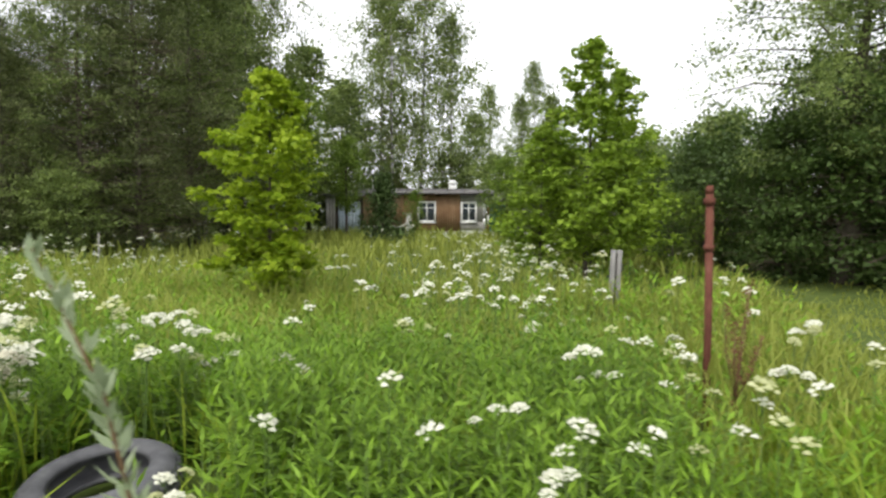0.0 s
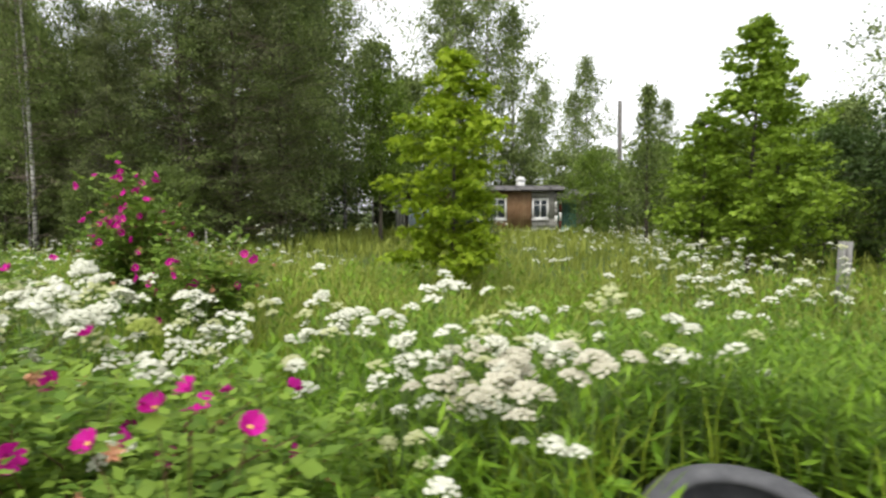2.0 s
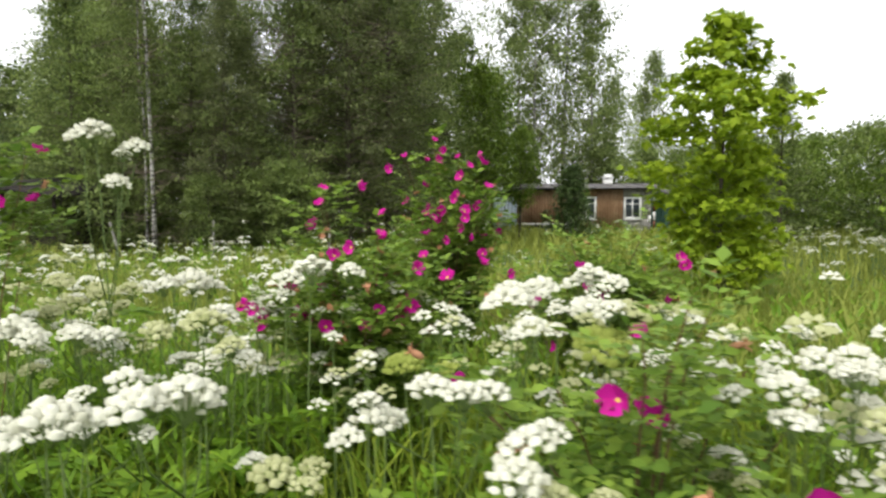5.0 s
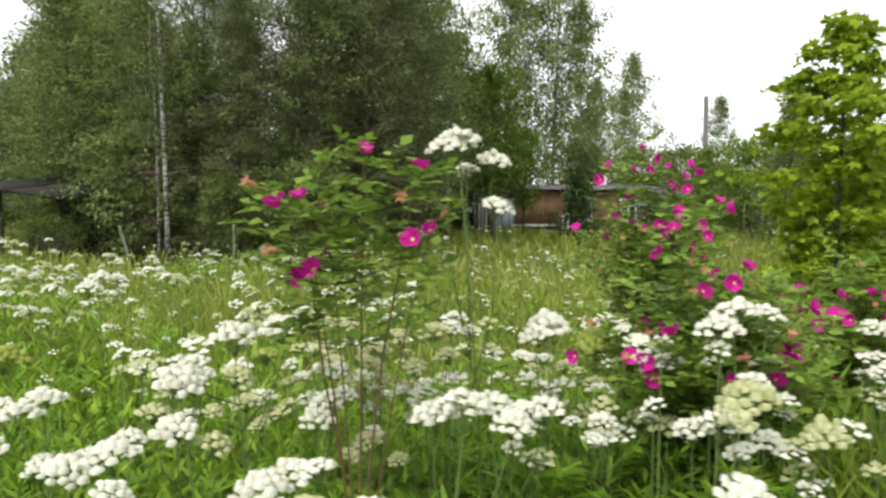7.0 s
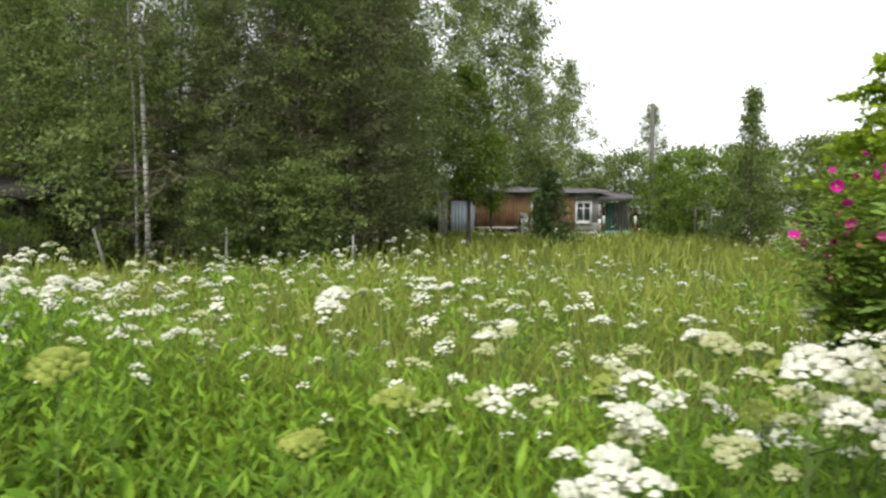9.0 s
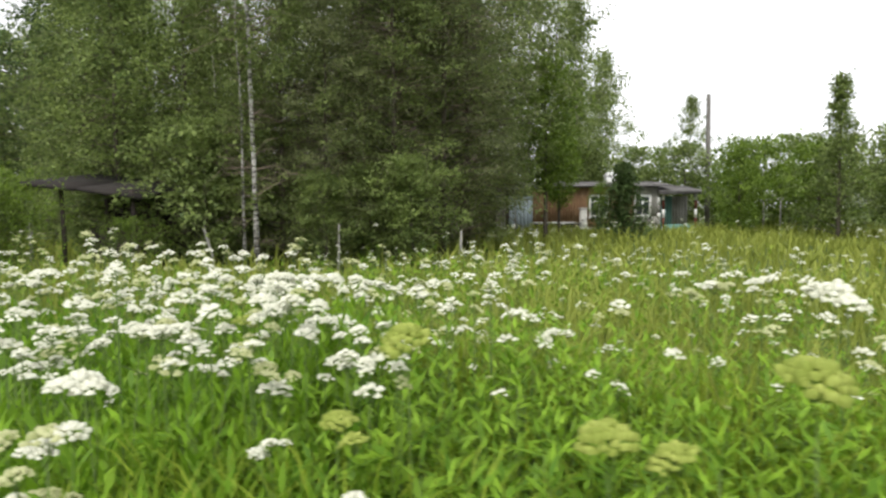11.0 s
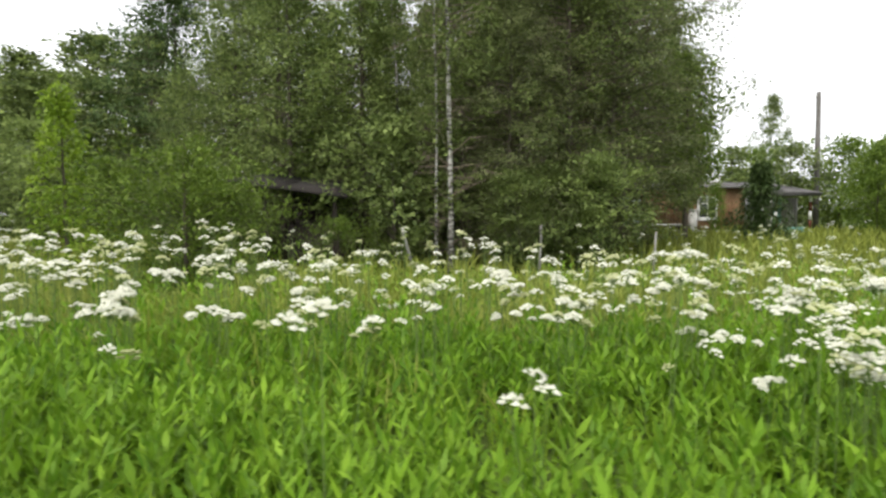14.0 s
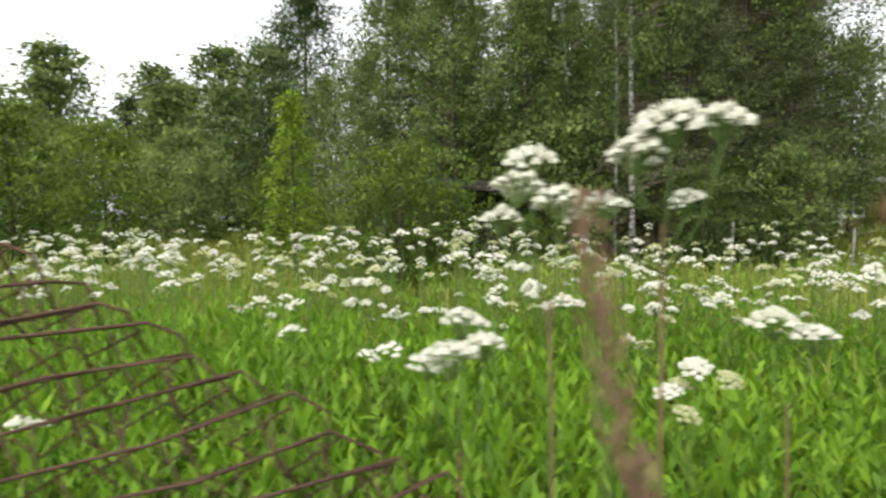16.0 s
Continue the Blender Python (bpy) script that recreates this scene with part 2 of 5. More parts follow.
def box(g, lo, hi, mat=0, bevel=0.0):
    """A box with chamfered upright edges."""
    (x0, y0, z0), (x1, y1, z1) = lo, hi
    c = bevel
    if c <= 0:
        ring = [(x0, y0), (x1, y0), (x1, y1), (x0, y1)]
    else:
        ring = [(x0 + c, y0), (x1 - c, y0), (x1, y0 + c), (x1, y1 - c), (x1 - c, y1), (x0 + c, y1), (x0, y1 - c), (x0, y0 + c)]
    k = len(ring)
    v = [(x, y, z0) for x, y in ring] + [(x, y, z1) for x, y in ring]
    q = [(i, (i + 1) % k, k + (i + 1) % k, k + i) for i in range(k)]
    t = [(0, i + 1, i) for i in range(1, k - 1)] + [(k, k + i, k + i + 1) for i in range(1, k - 1)]
    return g.add(v, q, t, mat)


def beam(g, a, b, w, h, mat=0):
    """A rectangular bar from a to b."""
    a, b = Vector(a), Vector(b)
    d = (b - a).normalized()
    s = d.cross(Vector((0, 0, 1)))
    s = Vector((1, 0, 0)) if s.length < 1e-3 else s.normalized()
    u = s.cross(d)
    v = []
    for p in (a, b):
        for i, j in ((-1, -1), (1, -1), (1, 1), (-1, 1)):
            v.append(p + s * (i * w / 2) + u * (j * h / 2))
    return g.add([tuple(p) for p in v], [(0, 1, 2, 3), (7, 6, 5, 4), (0, 4, 5, 1), (1, 5, 6, 2), (2, 6, 7, 3), (3, 7, 4, 0)], None, mat)


def leaves(g, c, d, up, length, width, mat=0, fold=0.25):
    """Leaves as folded rhombs: base point, direction, rough upper side, length and width for each."""
    c, d = np.asarray(c, float), unit(np.asarray(d, float))
    k = len(c)
    length, width = np.broadcast_to(length, (k,))[:, None], np.broadcast_to(width, (k,))[:, None]
    s = unit(np.cross(d, up))
    n = np.cross(s, d)
    v = np.stack([c, c + d * length * 0.45 + s * width / 2 + n * width * fold, c + d * length, c + d * length * 0.45 - s * width / 2 + n * width * fold], 1)
    i = np.arange(k)[:, None] * 4
    return g.add(v, i + np.arange(4)[None], None, mat)


def ground_z(x, y):
    """The lie of the land: nearly level, rising gently towards the house, with a heap of earth under the tyre."""
    x, y = np.asarray(x, float), np.asarray(y, float)
    far = np.clip((y - 8) / 28, 0, 1)
    z = 0.28 * far * far * (3 - 2 * far)
    z = z + 0.04 * np.sin(x * 0.7 + 1) * np.cos(y * 0.55) + 0.03 * np.sin(x * 1.7 + y * 1.3)
    z = z + 0.22 * np.exp(-(((x + 1.55) / 0.75) ** 2 + ((y - 2.75) / 0.75) ** 2) ** 2)
    return z


# ---------------------------------------------------------------- ground
def make_ground():
    xs = np.concatenate([[-1500, -600, -250, -120, -70], np.arange(-50, 32, 0.6), [40, 60, 120, 250, 600, 1500]])
    ys = np.concatenate([[-1500, -600, -200, -80, -30, -12], np.arange(-6, 46, 0.6), [55, 75, 120, 250, 600, 1500]])
    x, y = np.meshgrid(xs, ys)
    z = np.where((np.abs(x + 9) > 60) | (y > 60) | (y < -12), 0.28 * (y > 20), ground_z(x, y))
    nx = len(xs)
    i, j = np.meshgrid(np.arange(len(ys) - 1), np.arange(nx - 1), indexing="ij")
    q = np.stack([i * nx + j, i * nx + j + 1, (i + 1) * nx + j + 1, (i + 1) * nx + j], -1).reshape(-1, 4)
    g = Geo().add(np.stack([x, y, z], -1), q)
    tagged(new("ground", g.mesh("ground", [M_SOIL], True)), "level meadow ground rising gently towards the house", "ground", kind="structure")


make_ground()


# ---------------------------------------------------------------- trees
def spread(rng, k):
    return unit(rng.normal(size=(k, 3)))


def tree_meshes(name, seed, h, r, crown_from, profile, count, rise, droop, n_leaf, leaf_len, leaf_wid, leaf_mat, bark_mat,
                trunk_r, wobble=0.02, hang=0.0, lobes=False, twigs=5, first=0.0, spread_r=0.5, flat=1.0,
                clump=0.0, dead=0):
    """Trunk with limbs, and a crown of leaves set on twigs along the limbs."""
    rng = np.random.default_rng(seed)
    g = Geo()
    u = np.linspace(0, 1, 12)
    walk_xy = np.cumsum(rng.normal(size=(12, 2)) * wobble * h / 3, axis=0) * u[:, None]
    trunk = np.column_stack([walk_xy - walk_xy[0], u * h])
    trunk[0, 2] = -0.15
    rad = trunk_r * (1 - 0.93 * u) + 0.004
    rad[0] *= 1.35
    tube(g, trunk, rad, 8, 0)
    lg = Geo()
    starts, ends = [], []
    for k in range(count):
        f = (k + 0.5) / count
        uu = crown_from + (0.985 - crown_from) * f
        p0 = np.array([np.interp(uu, u, trunk[:, i]) for i in range(3)])
        az = k * 2.39996 + rng.normal() * 0.35
        length = r * profile(f) * rng.uniform(0.5, 1.25)
        s = np.linspace(0, 1, 4)[:, None]
        out = np.array([math.cos(az), math.sin(az), 0])
        path = p0 + out * length * s + np.array([0, 0, 1]) * length * (rise * s - droop * s ** 2) + rng.normal(size=(4, 3)) * length * 0.035 * s
        tube(lg, path, np.maximum(trunk_r * 0.26 * (1 - uu * 0.75) * (1 - 0.9 * s[:, 0]), 0.004), 3, 0, False)
        for _ in range(max(2, round(twigs * (1 - 0.65 * f ** 2))) if lobes else twigs):
            a = rng.uniform(first, 1.0) ** 0.75
            b0 = np.array([np.interp(a, s[:, 0], path[:, i]) for i in range(3)])
            dirn = unit(out * rng.uniform(0.1, 0.9) + rng.normal(size=3) * 0.6 + np.array([0, 0, rise * 0.4 - hang]))
            dirn[2] *= flat
            tl = (0.28 + 0.35 * (1 - a)) * length * rng.uniform(0.6, 1.2) * spread_r * 2 + 0.08
            starts.append(b0)
            ends.append(b0 + dirn * tl)
    # leader
    for _ in range(max(3, count // 10)):
        p0 = np.array([np.interp(rng.uniform(0.86, 0.97), u, trunk[:, i]) for i in range(3)])
        starts.append(p0)
        ends.append(p0 + unit(np.array([0, 0, 0.8]) + rng.normal(size=3) * 0.5) * 0.06 * h * rng.uniform(0.4, 1))
    starts, ends = np.array(starts), np.array(ends)
    w = np.column_stack([np.full(len(starts), 0.004 + 0.0006 * h), np.zeros(len(starts)), np.zeros(len(starts))])
    tv = np.stack([starts - w, starts + w, ends + w * 0.3, ends - w * 0.3], 1)
    lg.add(tv, np.arange(len(starts))[:, None] * 4 + np.arange(4)[None])
    pick = rng.integers(0, len(starts), n_leaf)
    f = rng.uniform(0, 1, n_leaf)[:, None] ** 0.8
    tw = ends - starts
    tl = np.linalg.norm(tw, axis=1)[pick][:, None]
    c = starts[pick] + tw[pick] * f + rng.normal(size=(n_leaf, 3)) * (0.10 * tl + leaf_len * 0.5) * np.array([1, 1, flat])
    if clump:
        # leaves gather in sprays about the twig ends, with gaps between
        c = starts[pick] + tw[pick] * (0.55 + 0.5 * f) + rng.normal(size=(n_leaf, 3)) * clump * np.array([1, 1, 0.5])
    c[:, 2] -= hang * rng.uniform(0, 1, n_leaf) * 1.2
    c[:, 2] = np.maximum(c[:, 2], 0.12)
    d = unit(tw[pick] / np.maximum(tl, 1e-6) * 0.5 + spread(rng, n_leaf) * 0.8 + np.array([0, 0, -hang - 0.1]))
    up = unit(spread(rng, n_leaf) * (0.3 if lobes else 0.55) + np.array([0, 0, 1.0]))
    if clump:
        # one spray's leaves lie much the same way
        lie = unit(spread(rng, len(starts)) * 0.6 + np.array([0, 0, 1.0]))
        way = unit(tw + spread(rng, len(starts)) * 0.3)
        up = unit(lie[pick] + spread(rng, n_leaf) * 0.28)
        d = unit(way[pick] * 0.7 + spread(rng, n_leaf) * 0.55 + np.array([0, 0, -hang - 0.1]))
    ll = leaf_len * rng.uniform(0.5, 1.3, n_leaf)
    if dead:
        # leafless brown side twigs on the lower trunk
        u0 = rng.uniform(0.04, 0.6, dead)
        p0 = np.stack([np.interp(u0, u, trunk[:, i]) for i in range(3)], 1)
        az = rng.uniform(0, 2 * np.pi, dead)
        out = np.stack([np.cos(az), np.sin(az), rng.normal(size=dead) * 0.3 + 0.1], 1)
        ln = (r * rng.uniform(0.25, 0.85, dead))[:, None]
        mid = p0 + out * ln * 0.55 + [0, 0, 0.06]
        tip = p0 + out * ln + np.column_stack([rng.normal(size=(dead, 2)) * 0.15, rng.uniform(-0.35, 0.1, dead)])
        w = np.array([0, 0, 0.012])
        dv = np.stack([p0 - w, p0 + w, mid + w * 0.7, mid - w * 0.7, mid - w * 0.7, mid + w * 0.7, tip + w * 0.25, tip - w * 0.25], 1)
        lg.add(dv, np.concatenate([np.arange(dead)[:, None] * 8 + np.arange(4)[None], np.arange(dead)[:, None] * 8 + 4 + np.arange(4)[None]]), None, 1)
        # their fine side shoots
        k = dead * 4
        pk = rng.integers(0, dead, k)
        b0 = p0[pk] + (tip - p0)[pk] * rng.uniform(0.3, 1, (k, 1))
        b1 = b0 + (out[pk] + rng.normal(size=(k, 3)) * 0.7) * rng.uniform(0.15, 0.45, (k, 1))
        lg.add(np.stack([b0 - w * 0.5, b0 + w * 0.5, b1 + w * 0.15, b1 - w * 0.15], 1), np.arange(k)[:, None] * 4 + np.arange(4)[None], None, 1)
    cg = Geo()
    if lobes:
        # palmate leaf of three pointed lobes
        s = unit(np.cross(d, up))
        n = np.cross(s, d)
        for a, fl, wd in ((-0.85, 0.85, 0.30), (0.0, 1.0, 0.34), (0.85, 0.85, 0.30)):
            ax = d * math.cos(a) + s * math.sin(a)
            sd = s * math.cos(a) - d * math.sin(a)
            le = (ll * fl)[:, None]
            v = np.stack([c, c + ax * le * 0.5 + sd * le * wd - n * le * 0.03, c + ax * le - n * le * 0.2, c + ax * le * 0.5 - sd * le * wd - n * le * 0.03], 1)
            cg.add(v, np.arange(n_leaf)[:, None] * 4 + np.arange(4)[None])
    elif clump:
        # small pointed leaves, one triangle each
        s = unit(np.cross(d, up)) * (ll * leaf_wid / 2)[:, None]
        v = np.stack([c + d * (ll * 0.2)[:, None] + s, c + d * (ll * 0.2)[:, None] - s, c + d * ll[:, None]], 1)
        cg.add(v, None, np.arange(n_leaf)[:, None] * 3 + np.arange(3)[None])
    else:
        leaves(cg, c, d, up, ll, ll * leaf_wid, 0, 0.15)
    return g.mesh(name + "_trunk", [bark_mat], True), cg.mesh(name + "_crown", [leaf_mat]), lg.mesh(name + "_limbs", [M_BARK, M_TWIG], True)


def plant_tree(name, meshes, x, y, label, category="tree", group="", turn=0.0, scale=1.0, squash=1.0):
    e = thing(name, label, category, group)
    e.matrix_world = pose(x, y, float(ground_z(x, y)), 0, 0, turn) @ Matrix.Diagonal((scale * squash, scale * squash, scale, 1))
    part("trunk", meshes[0], e)
    part("crown", meshes[1], e, kind="stuff")
    part("limb", meshes[2], e, kind="stuff")
    return e


def prof_round(f):
    return math.sin(math.pi * (0.12 + 0.83 * f)) ** 0.8


def prof_cone(f):
    return 1.02 - f * 0.95


def prof_tall(f):
    return (0.75 + 0.35 * math.sin(math.pi * f)) * (1.05 - f ** 3 * 0.85)


def prof_cone_soft(f):
    return (0.72 + 0.3 * min(f / 0.2, 1)) * (1.0 - 0.86 * max(0, f - 0.1) / 0.9)


def prof_young_maple(f):
    return (0.62 + 0.42 * min(f / 0.5, 1)) * (1.0 - 0.84 * (max(0, f - 0.45) / 0.55) ** 1.15)


BIRCH = [tree_meshes("birch", 11 + k, 17, 2.7, 0.16, prof_tall, 66, 0.75, 0.55, 13000, 0.19, 0.66, M_BIRCHLEAF, M_BIRCHBARK, 0.11, 0.012, 0.5, twigs=6, spread_r=0.36, clump=0.26, dead=24) for k in range(3)]
BIRCH_SLIM = tree_meshes("slim_birch", 17, 16, 1.9, 0.30, prof_tall, 44, 0.75, 0.55, 8000, 0.13, 0.66, M_BIRCHLEAF, M_BIRCHBARK, 0.075, 0.014, 0.5, twigs=6, spread_r=0.36, clump=0.26, dead=60)
WOODS = [tree_meshes("woodland_tree", 31 + k, 14, 2.6, 0.06, prof_tall, 95, 0.45, 0.35, 16000, 0.172, 0.68, (M_WOODS, M_WOODS2, M_WOODS)[k], M_BARK, 0.14, 0.015, 0.08, twigs=6, spread_r=0.4, clump=0.27, dead=50) for k in range(3)]
WOODS_NEAR = [tree_meshes("thicket_tree", 41 + k, 14, 2.8, 0.04, prof_tall, 120, 0.4, 0.35, 38000, 0.115, 0.68, (M_WOODS, M_WOODS2)[k], M_BARK, 0.13, 0.015, 0.06, twigs=6, spread_r=0.4, clump=0.25, dead=160) for k in range(2)]
BIRCH_FAR = tree_meshes("far_birch", 15, 17, 2.7, 0.16, prof_tall, 60, 0.75, 0.55, 9000, 0.26, 0.62, M_BIRCHLEAF, M_BIRCHBARK, 0.125, 0.012, 0.5, twigs=6, spread_r=0.36, clump=0.3)
WOODS_LIGHT = tree_meshes("light_tree", 46, 14, 2.8, 0.04, prof_tall, 105, 0.55, 0.35, 28000, 0.125, 0.66, M_SHRUB, M_BARK, 0.13, 0.015, 0.08, twigs=6, spread_r=0.4, clump=0.26, dead=40)
WOODS_FAR = tree_meshes("far_tree", 36, 14, 2.7, 0.05, prof_tall, 64, 0.45, 0.35, 6000, 0.35, 0.7, M_WOODS2, M_BARK, 0.14, 0.015, 0.08, twigs=6, clump=0.34)
BIG_SPRUCE = tree_meshes("broad_spruce", 57, 13, 3.7, 0.05, prof_tall, 130, 0.1, 0.2, 22000, 0.3, 0.3, M_NEEDLE, M_BARK, 0.2, 0.006, 0.05, twigs=5, clump=0.3)
PINE = [tree_meshes("spruce", 51 + k, 13, 2.3, 0.05, prof_cone, 130, -0.05, 0.2, 6000, 0.28, 0.3, M_NEEDLE, M_BARK, 0.15, 0.006, 0.12, twigs=6) for k in range(2)]
SPRUCELET = tree_meshes("little_spruce", 58, 3.1, 1.4, 0.03, prof_cone, 90, 0.1, 0.25, 5000, 0.2, 0.35, M_NEEDLE, M_BARK, 0.07, 0.006, 0.1, twigs=7)
SHRUB = [tree_meshes("shrub", 61 + k, 4.4, 1.7, 0.03, prof_round, 52, 0.7, 0.3, 7500, 0.155, 0.7, (M_SHRUB, M_WOODS2)[k], M_BARK, 0.07, 0.03, 0.05, twigs=6, clump=0.2) for k in range(2)]
SHRUB_FAR = [tree_meshes("far_shrub", 64 + k, 4.4, 1.7, 0.03, prof_round, 34, 0.7, 0.3, 3600, 0.21, 0.72, (M_SHRUB, M_WOODS2)[k], M_BARK, 0.07, 0.03, 0.05, twigs=6, clump=0.22) for k in range(2)]
DARKBUSH = tree_meshes("dark_bush", 71, 4.6, 2.5, 0.02, prof_round, 90, 0.55, 0.45, 20000, 0.14, 0.7, M_DARKBUSH, M_BARK, 0.09, 0.03, 0.1, twigs=6, clump=0.22, dead=60)
LOWBUSH = tree_meshes("low_bush", 73, 2.5, 1.6, 0.03, prof_round, 55, 0.8, 0.4, 5600, 0.092, 0.5, M_SHRUB, M_BARK, 0.04, 0.03, 0.0, twigs=6)
TALLRIGHT = tree_meshes("spreading_tree", 75, 10, 4.4, 0.30, prof_round, 44, 0.4, 0.3, 34000, 0.125, 0.68, M_WOODS2, M_BARK, 0.36, 0.03, 0.1, twigs=14, spread_r=0.2, clump=0.26, dead=40)
ROUND = tree_meshes("broad_tree", 79, 6.8, 1.5, 0.28, prof_round, 60, 0.6, 0.3, 7500, 0.15, 0.6, M_SHRUB, M_BARK, 0.09, 0.01, 0.05, twigs=6)
CONE = tree_meshes("conical_tree", 83, 6.0, 1.55, 0.04, prof_cone, 70, 0.5, 0.2, 7000, 0.13, 0.55, M_WOODS2, M_BARK, 0.08, 0.008, 0.0, twigs=6)
YOUNG = tree_meshes("sapling", 77, 3.4, 0.75, 0.1, prof_cone, 40, 0.6, 0.2, 3000, 0.095, 0.55, M_MAPLE2, M_BARK, 0.035, 0.015, 0.0, twigs=5)
MAPLE_A = tree_meshes("young_maple", 81, 3.8, 0.95, 0.07, prof_young_maple, 60, 0.75, 0.3, 6500, 0.105, 0.9, M_MAPLE, M_BARK, 0.035, 0.01, 0.02, True, 8, 0.15, 0.5, 0.4)
MAPLE_B = tree_meshes("maple", 82, 4.9, 1.45, 0.06, prof_cone_soft, 84, 0.75, 0.22, 7500, 0.1, 0.9, M_MAPLE2, M_BARK, 0.05, 0.012, 0.03, True, 8, 0.15, 0.5, 0.4)

plant_tree("young_maple", MAPLE_A, -2.75, 9.4, "young maple with bright yellow-green leaves standing in the meadow", group="maples", scale=0.98, squash=0.92)
plant_tree("maple", MAPLE_B, 1.95, 12.4, "low green maple beside the flower strip", group="maples", turn=100, scale=0.68)
plant_tree("maple", MAPLE_B, 2.95, 12.7, "bushy green maple beside the flower strip", group="maples", turn=40, scale=1.05, squash=0.95)
plant_tree("maple", MAPLE_B, 4.0, 13.7, "slender maple with paler top leaves", group="maples", turn=200, scale=0.99, squash=0.85)

for x, y, k, s, tn in ((-14.79, 17.1, 0, 0.95, 0), (-15.12, 17.3, 1, 0.62, 90), (-10.6, 26.0, 1, 1.0, 40), (-9.85, 24.1, 2, 0.86, 10), (-9.75, 24.6, 0, 0.8, 200),
                       (-12.2, 23.5, 2, 0.9, 130), (-9.4, 28.5, 0, 0.95, 60), (-9.0, 31.5, 1, 1.0, 300)):
    plant_tree("birch", BIRCH_SLIM if y < 18 else BIRCH[k], x, y, "tall birch with a slim white trunk at the wood's edge", "birch", "birches of the wood", tn, s, 0.85)
for x, y, k, s, tn in ((-1.6, 42.5, 0, 1.2, 20), (-3.5, 41.0, 1, 1.1, 150), (-4.6, 44.0, 2, 1.05, 260), (0.6, 44.5, 2, 0.95, 10), (10.0, 66.0, 1, 1.05, 70), (8.0, 62.0, 2, 0.8, 5), (16.0, 60.0, 0, 0.72, 220), (4.5, 58, 1, 0.8, 90)):
    plant_tree("birch", BIRCH[k] if y < 43 else BIRCH_FAR, x, y, "tall weeping birch behind the wooden house", "birch", "birches behind the house", tn, s, 1.0)

rng = np.random.default_rng(5)
WOOD_SPOTS = [(-16.0, 18.7), (-13.4, 18.3), (-11.7, 19.4), (-10.3, 20.4), (-12.6, 21.6), (-14.6, 21.4), (-17.2, 20.8), (-14.5, 18.6), (-9.4, 22.4), (-16.6, 22.6), (-19.6, 23.2)]
for yy, x0, x1, step in ((24.6, -19.2, -10.5, 2.2), (28.0, -19.2, -9.4, 2.3), (32.5, -20.5, -9.0, 2.4)):
    xx = x0
    while xx < x1:
        WOOD_SPOTS.append((xx + rng.uniform(-0.5, 0.5), yy + rng.uniform(-0.9, 0.9)))
        xx += step
for i, (x, y) in enumerate(WOOD_SPOTS):
    near = i < 11
    k = int(rng.integers(0, 10))
    low = (0.58 if x < -14.5 else 0.74 if x < -12.5 else 1.0) if i >= 11 else 1.0
    s = rng.uniform(0.74, 0.9) * (0.7 if x < -13 else 1.0) if near else rng.uniform(0.82, 1.12) * low
    if x < -15.0 and y < 25:
        plant_tree("woodland_tree", WOODS_LIGHT if k < 7 else BIRCH[k % 3], x, y, "lighter-green leafy tree at the wood's end", "tree", "trees of the wood", rng.uniform(0, 360), s * 0.9, 1.05)
    elif x < -16.6 and k < 6:
        plant_tree("birch", BIRCH[k % 3] if y < 24 else BIRCH_FAR, x, y, "slim birch inside the wood", "birch", "birches of the wood", rng.uniform(0, 360), s * 0.72, 1.1)
    elif k < 7 or near:
        plant_tree("woodland_tree", WOODS_NEAR[k % 2] if near else WOODS[k % 3] if y < 27 else WOODS_FAR, x, y, "dense dark-green woodland tree leafy to the ground", "tree", "trees of the wood", rng.uniform(0, 360), s, 1.0)
    elif k < 9:
        plant_tree("spruce", PINE[k % 2], x, y, "dark spruce among the woodland trees", "spruce", "trees of the wood", rng.uniform(0, 360), s)
    else:
        plant_tree("birch", BIRCH[k % 3], x, y, "slim birch inside the wood", "birch", "birches of the wood", rng.uniform(0, 360), s * 0.9)

plant_tree("broad_tree", ROUND, -6.2, 25.2, "round dark-green broadleaf tree at the corner of the wood", "tree", turn=20)
plant_tree("broad_tree", ROUND, -4.7, 29.0, "smaller round broadleaf tree before the house", "tree", turn=120, scale=0.72)
for x, y, s in ((-21.3, 22.6, 0.66), (-19.8, 22.0, 0.74), (-18.9, 19.5, 0.6), (-17.0, 19.2, 0.62), (-20.8, 24.0, 0.62), (-22.8, 26.0, 0.52), (-25.0, 27.5, 0.5), (-23.8, 30.0, 0.6)):
    plant_tree("woodland_tree", WOODS[1], x, y, "leafy green tree standing off the wood's end", "tree", "trees of the wood", x * 40, s, 1.1)

for x, y, s in ((-8.2, 36.5, 0.8), (-6.6, 40.5, 0.72), (-8.0, 47.0, 0.8), (2.5, 52.0, 0.7)):
    plant_tree("woodland_tree", WOODS_FAR, x, y, "leafy tree filling the wood behind the house", "tree", "trees of the wood", x * 40, s, 1.2)

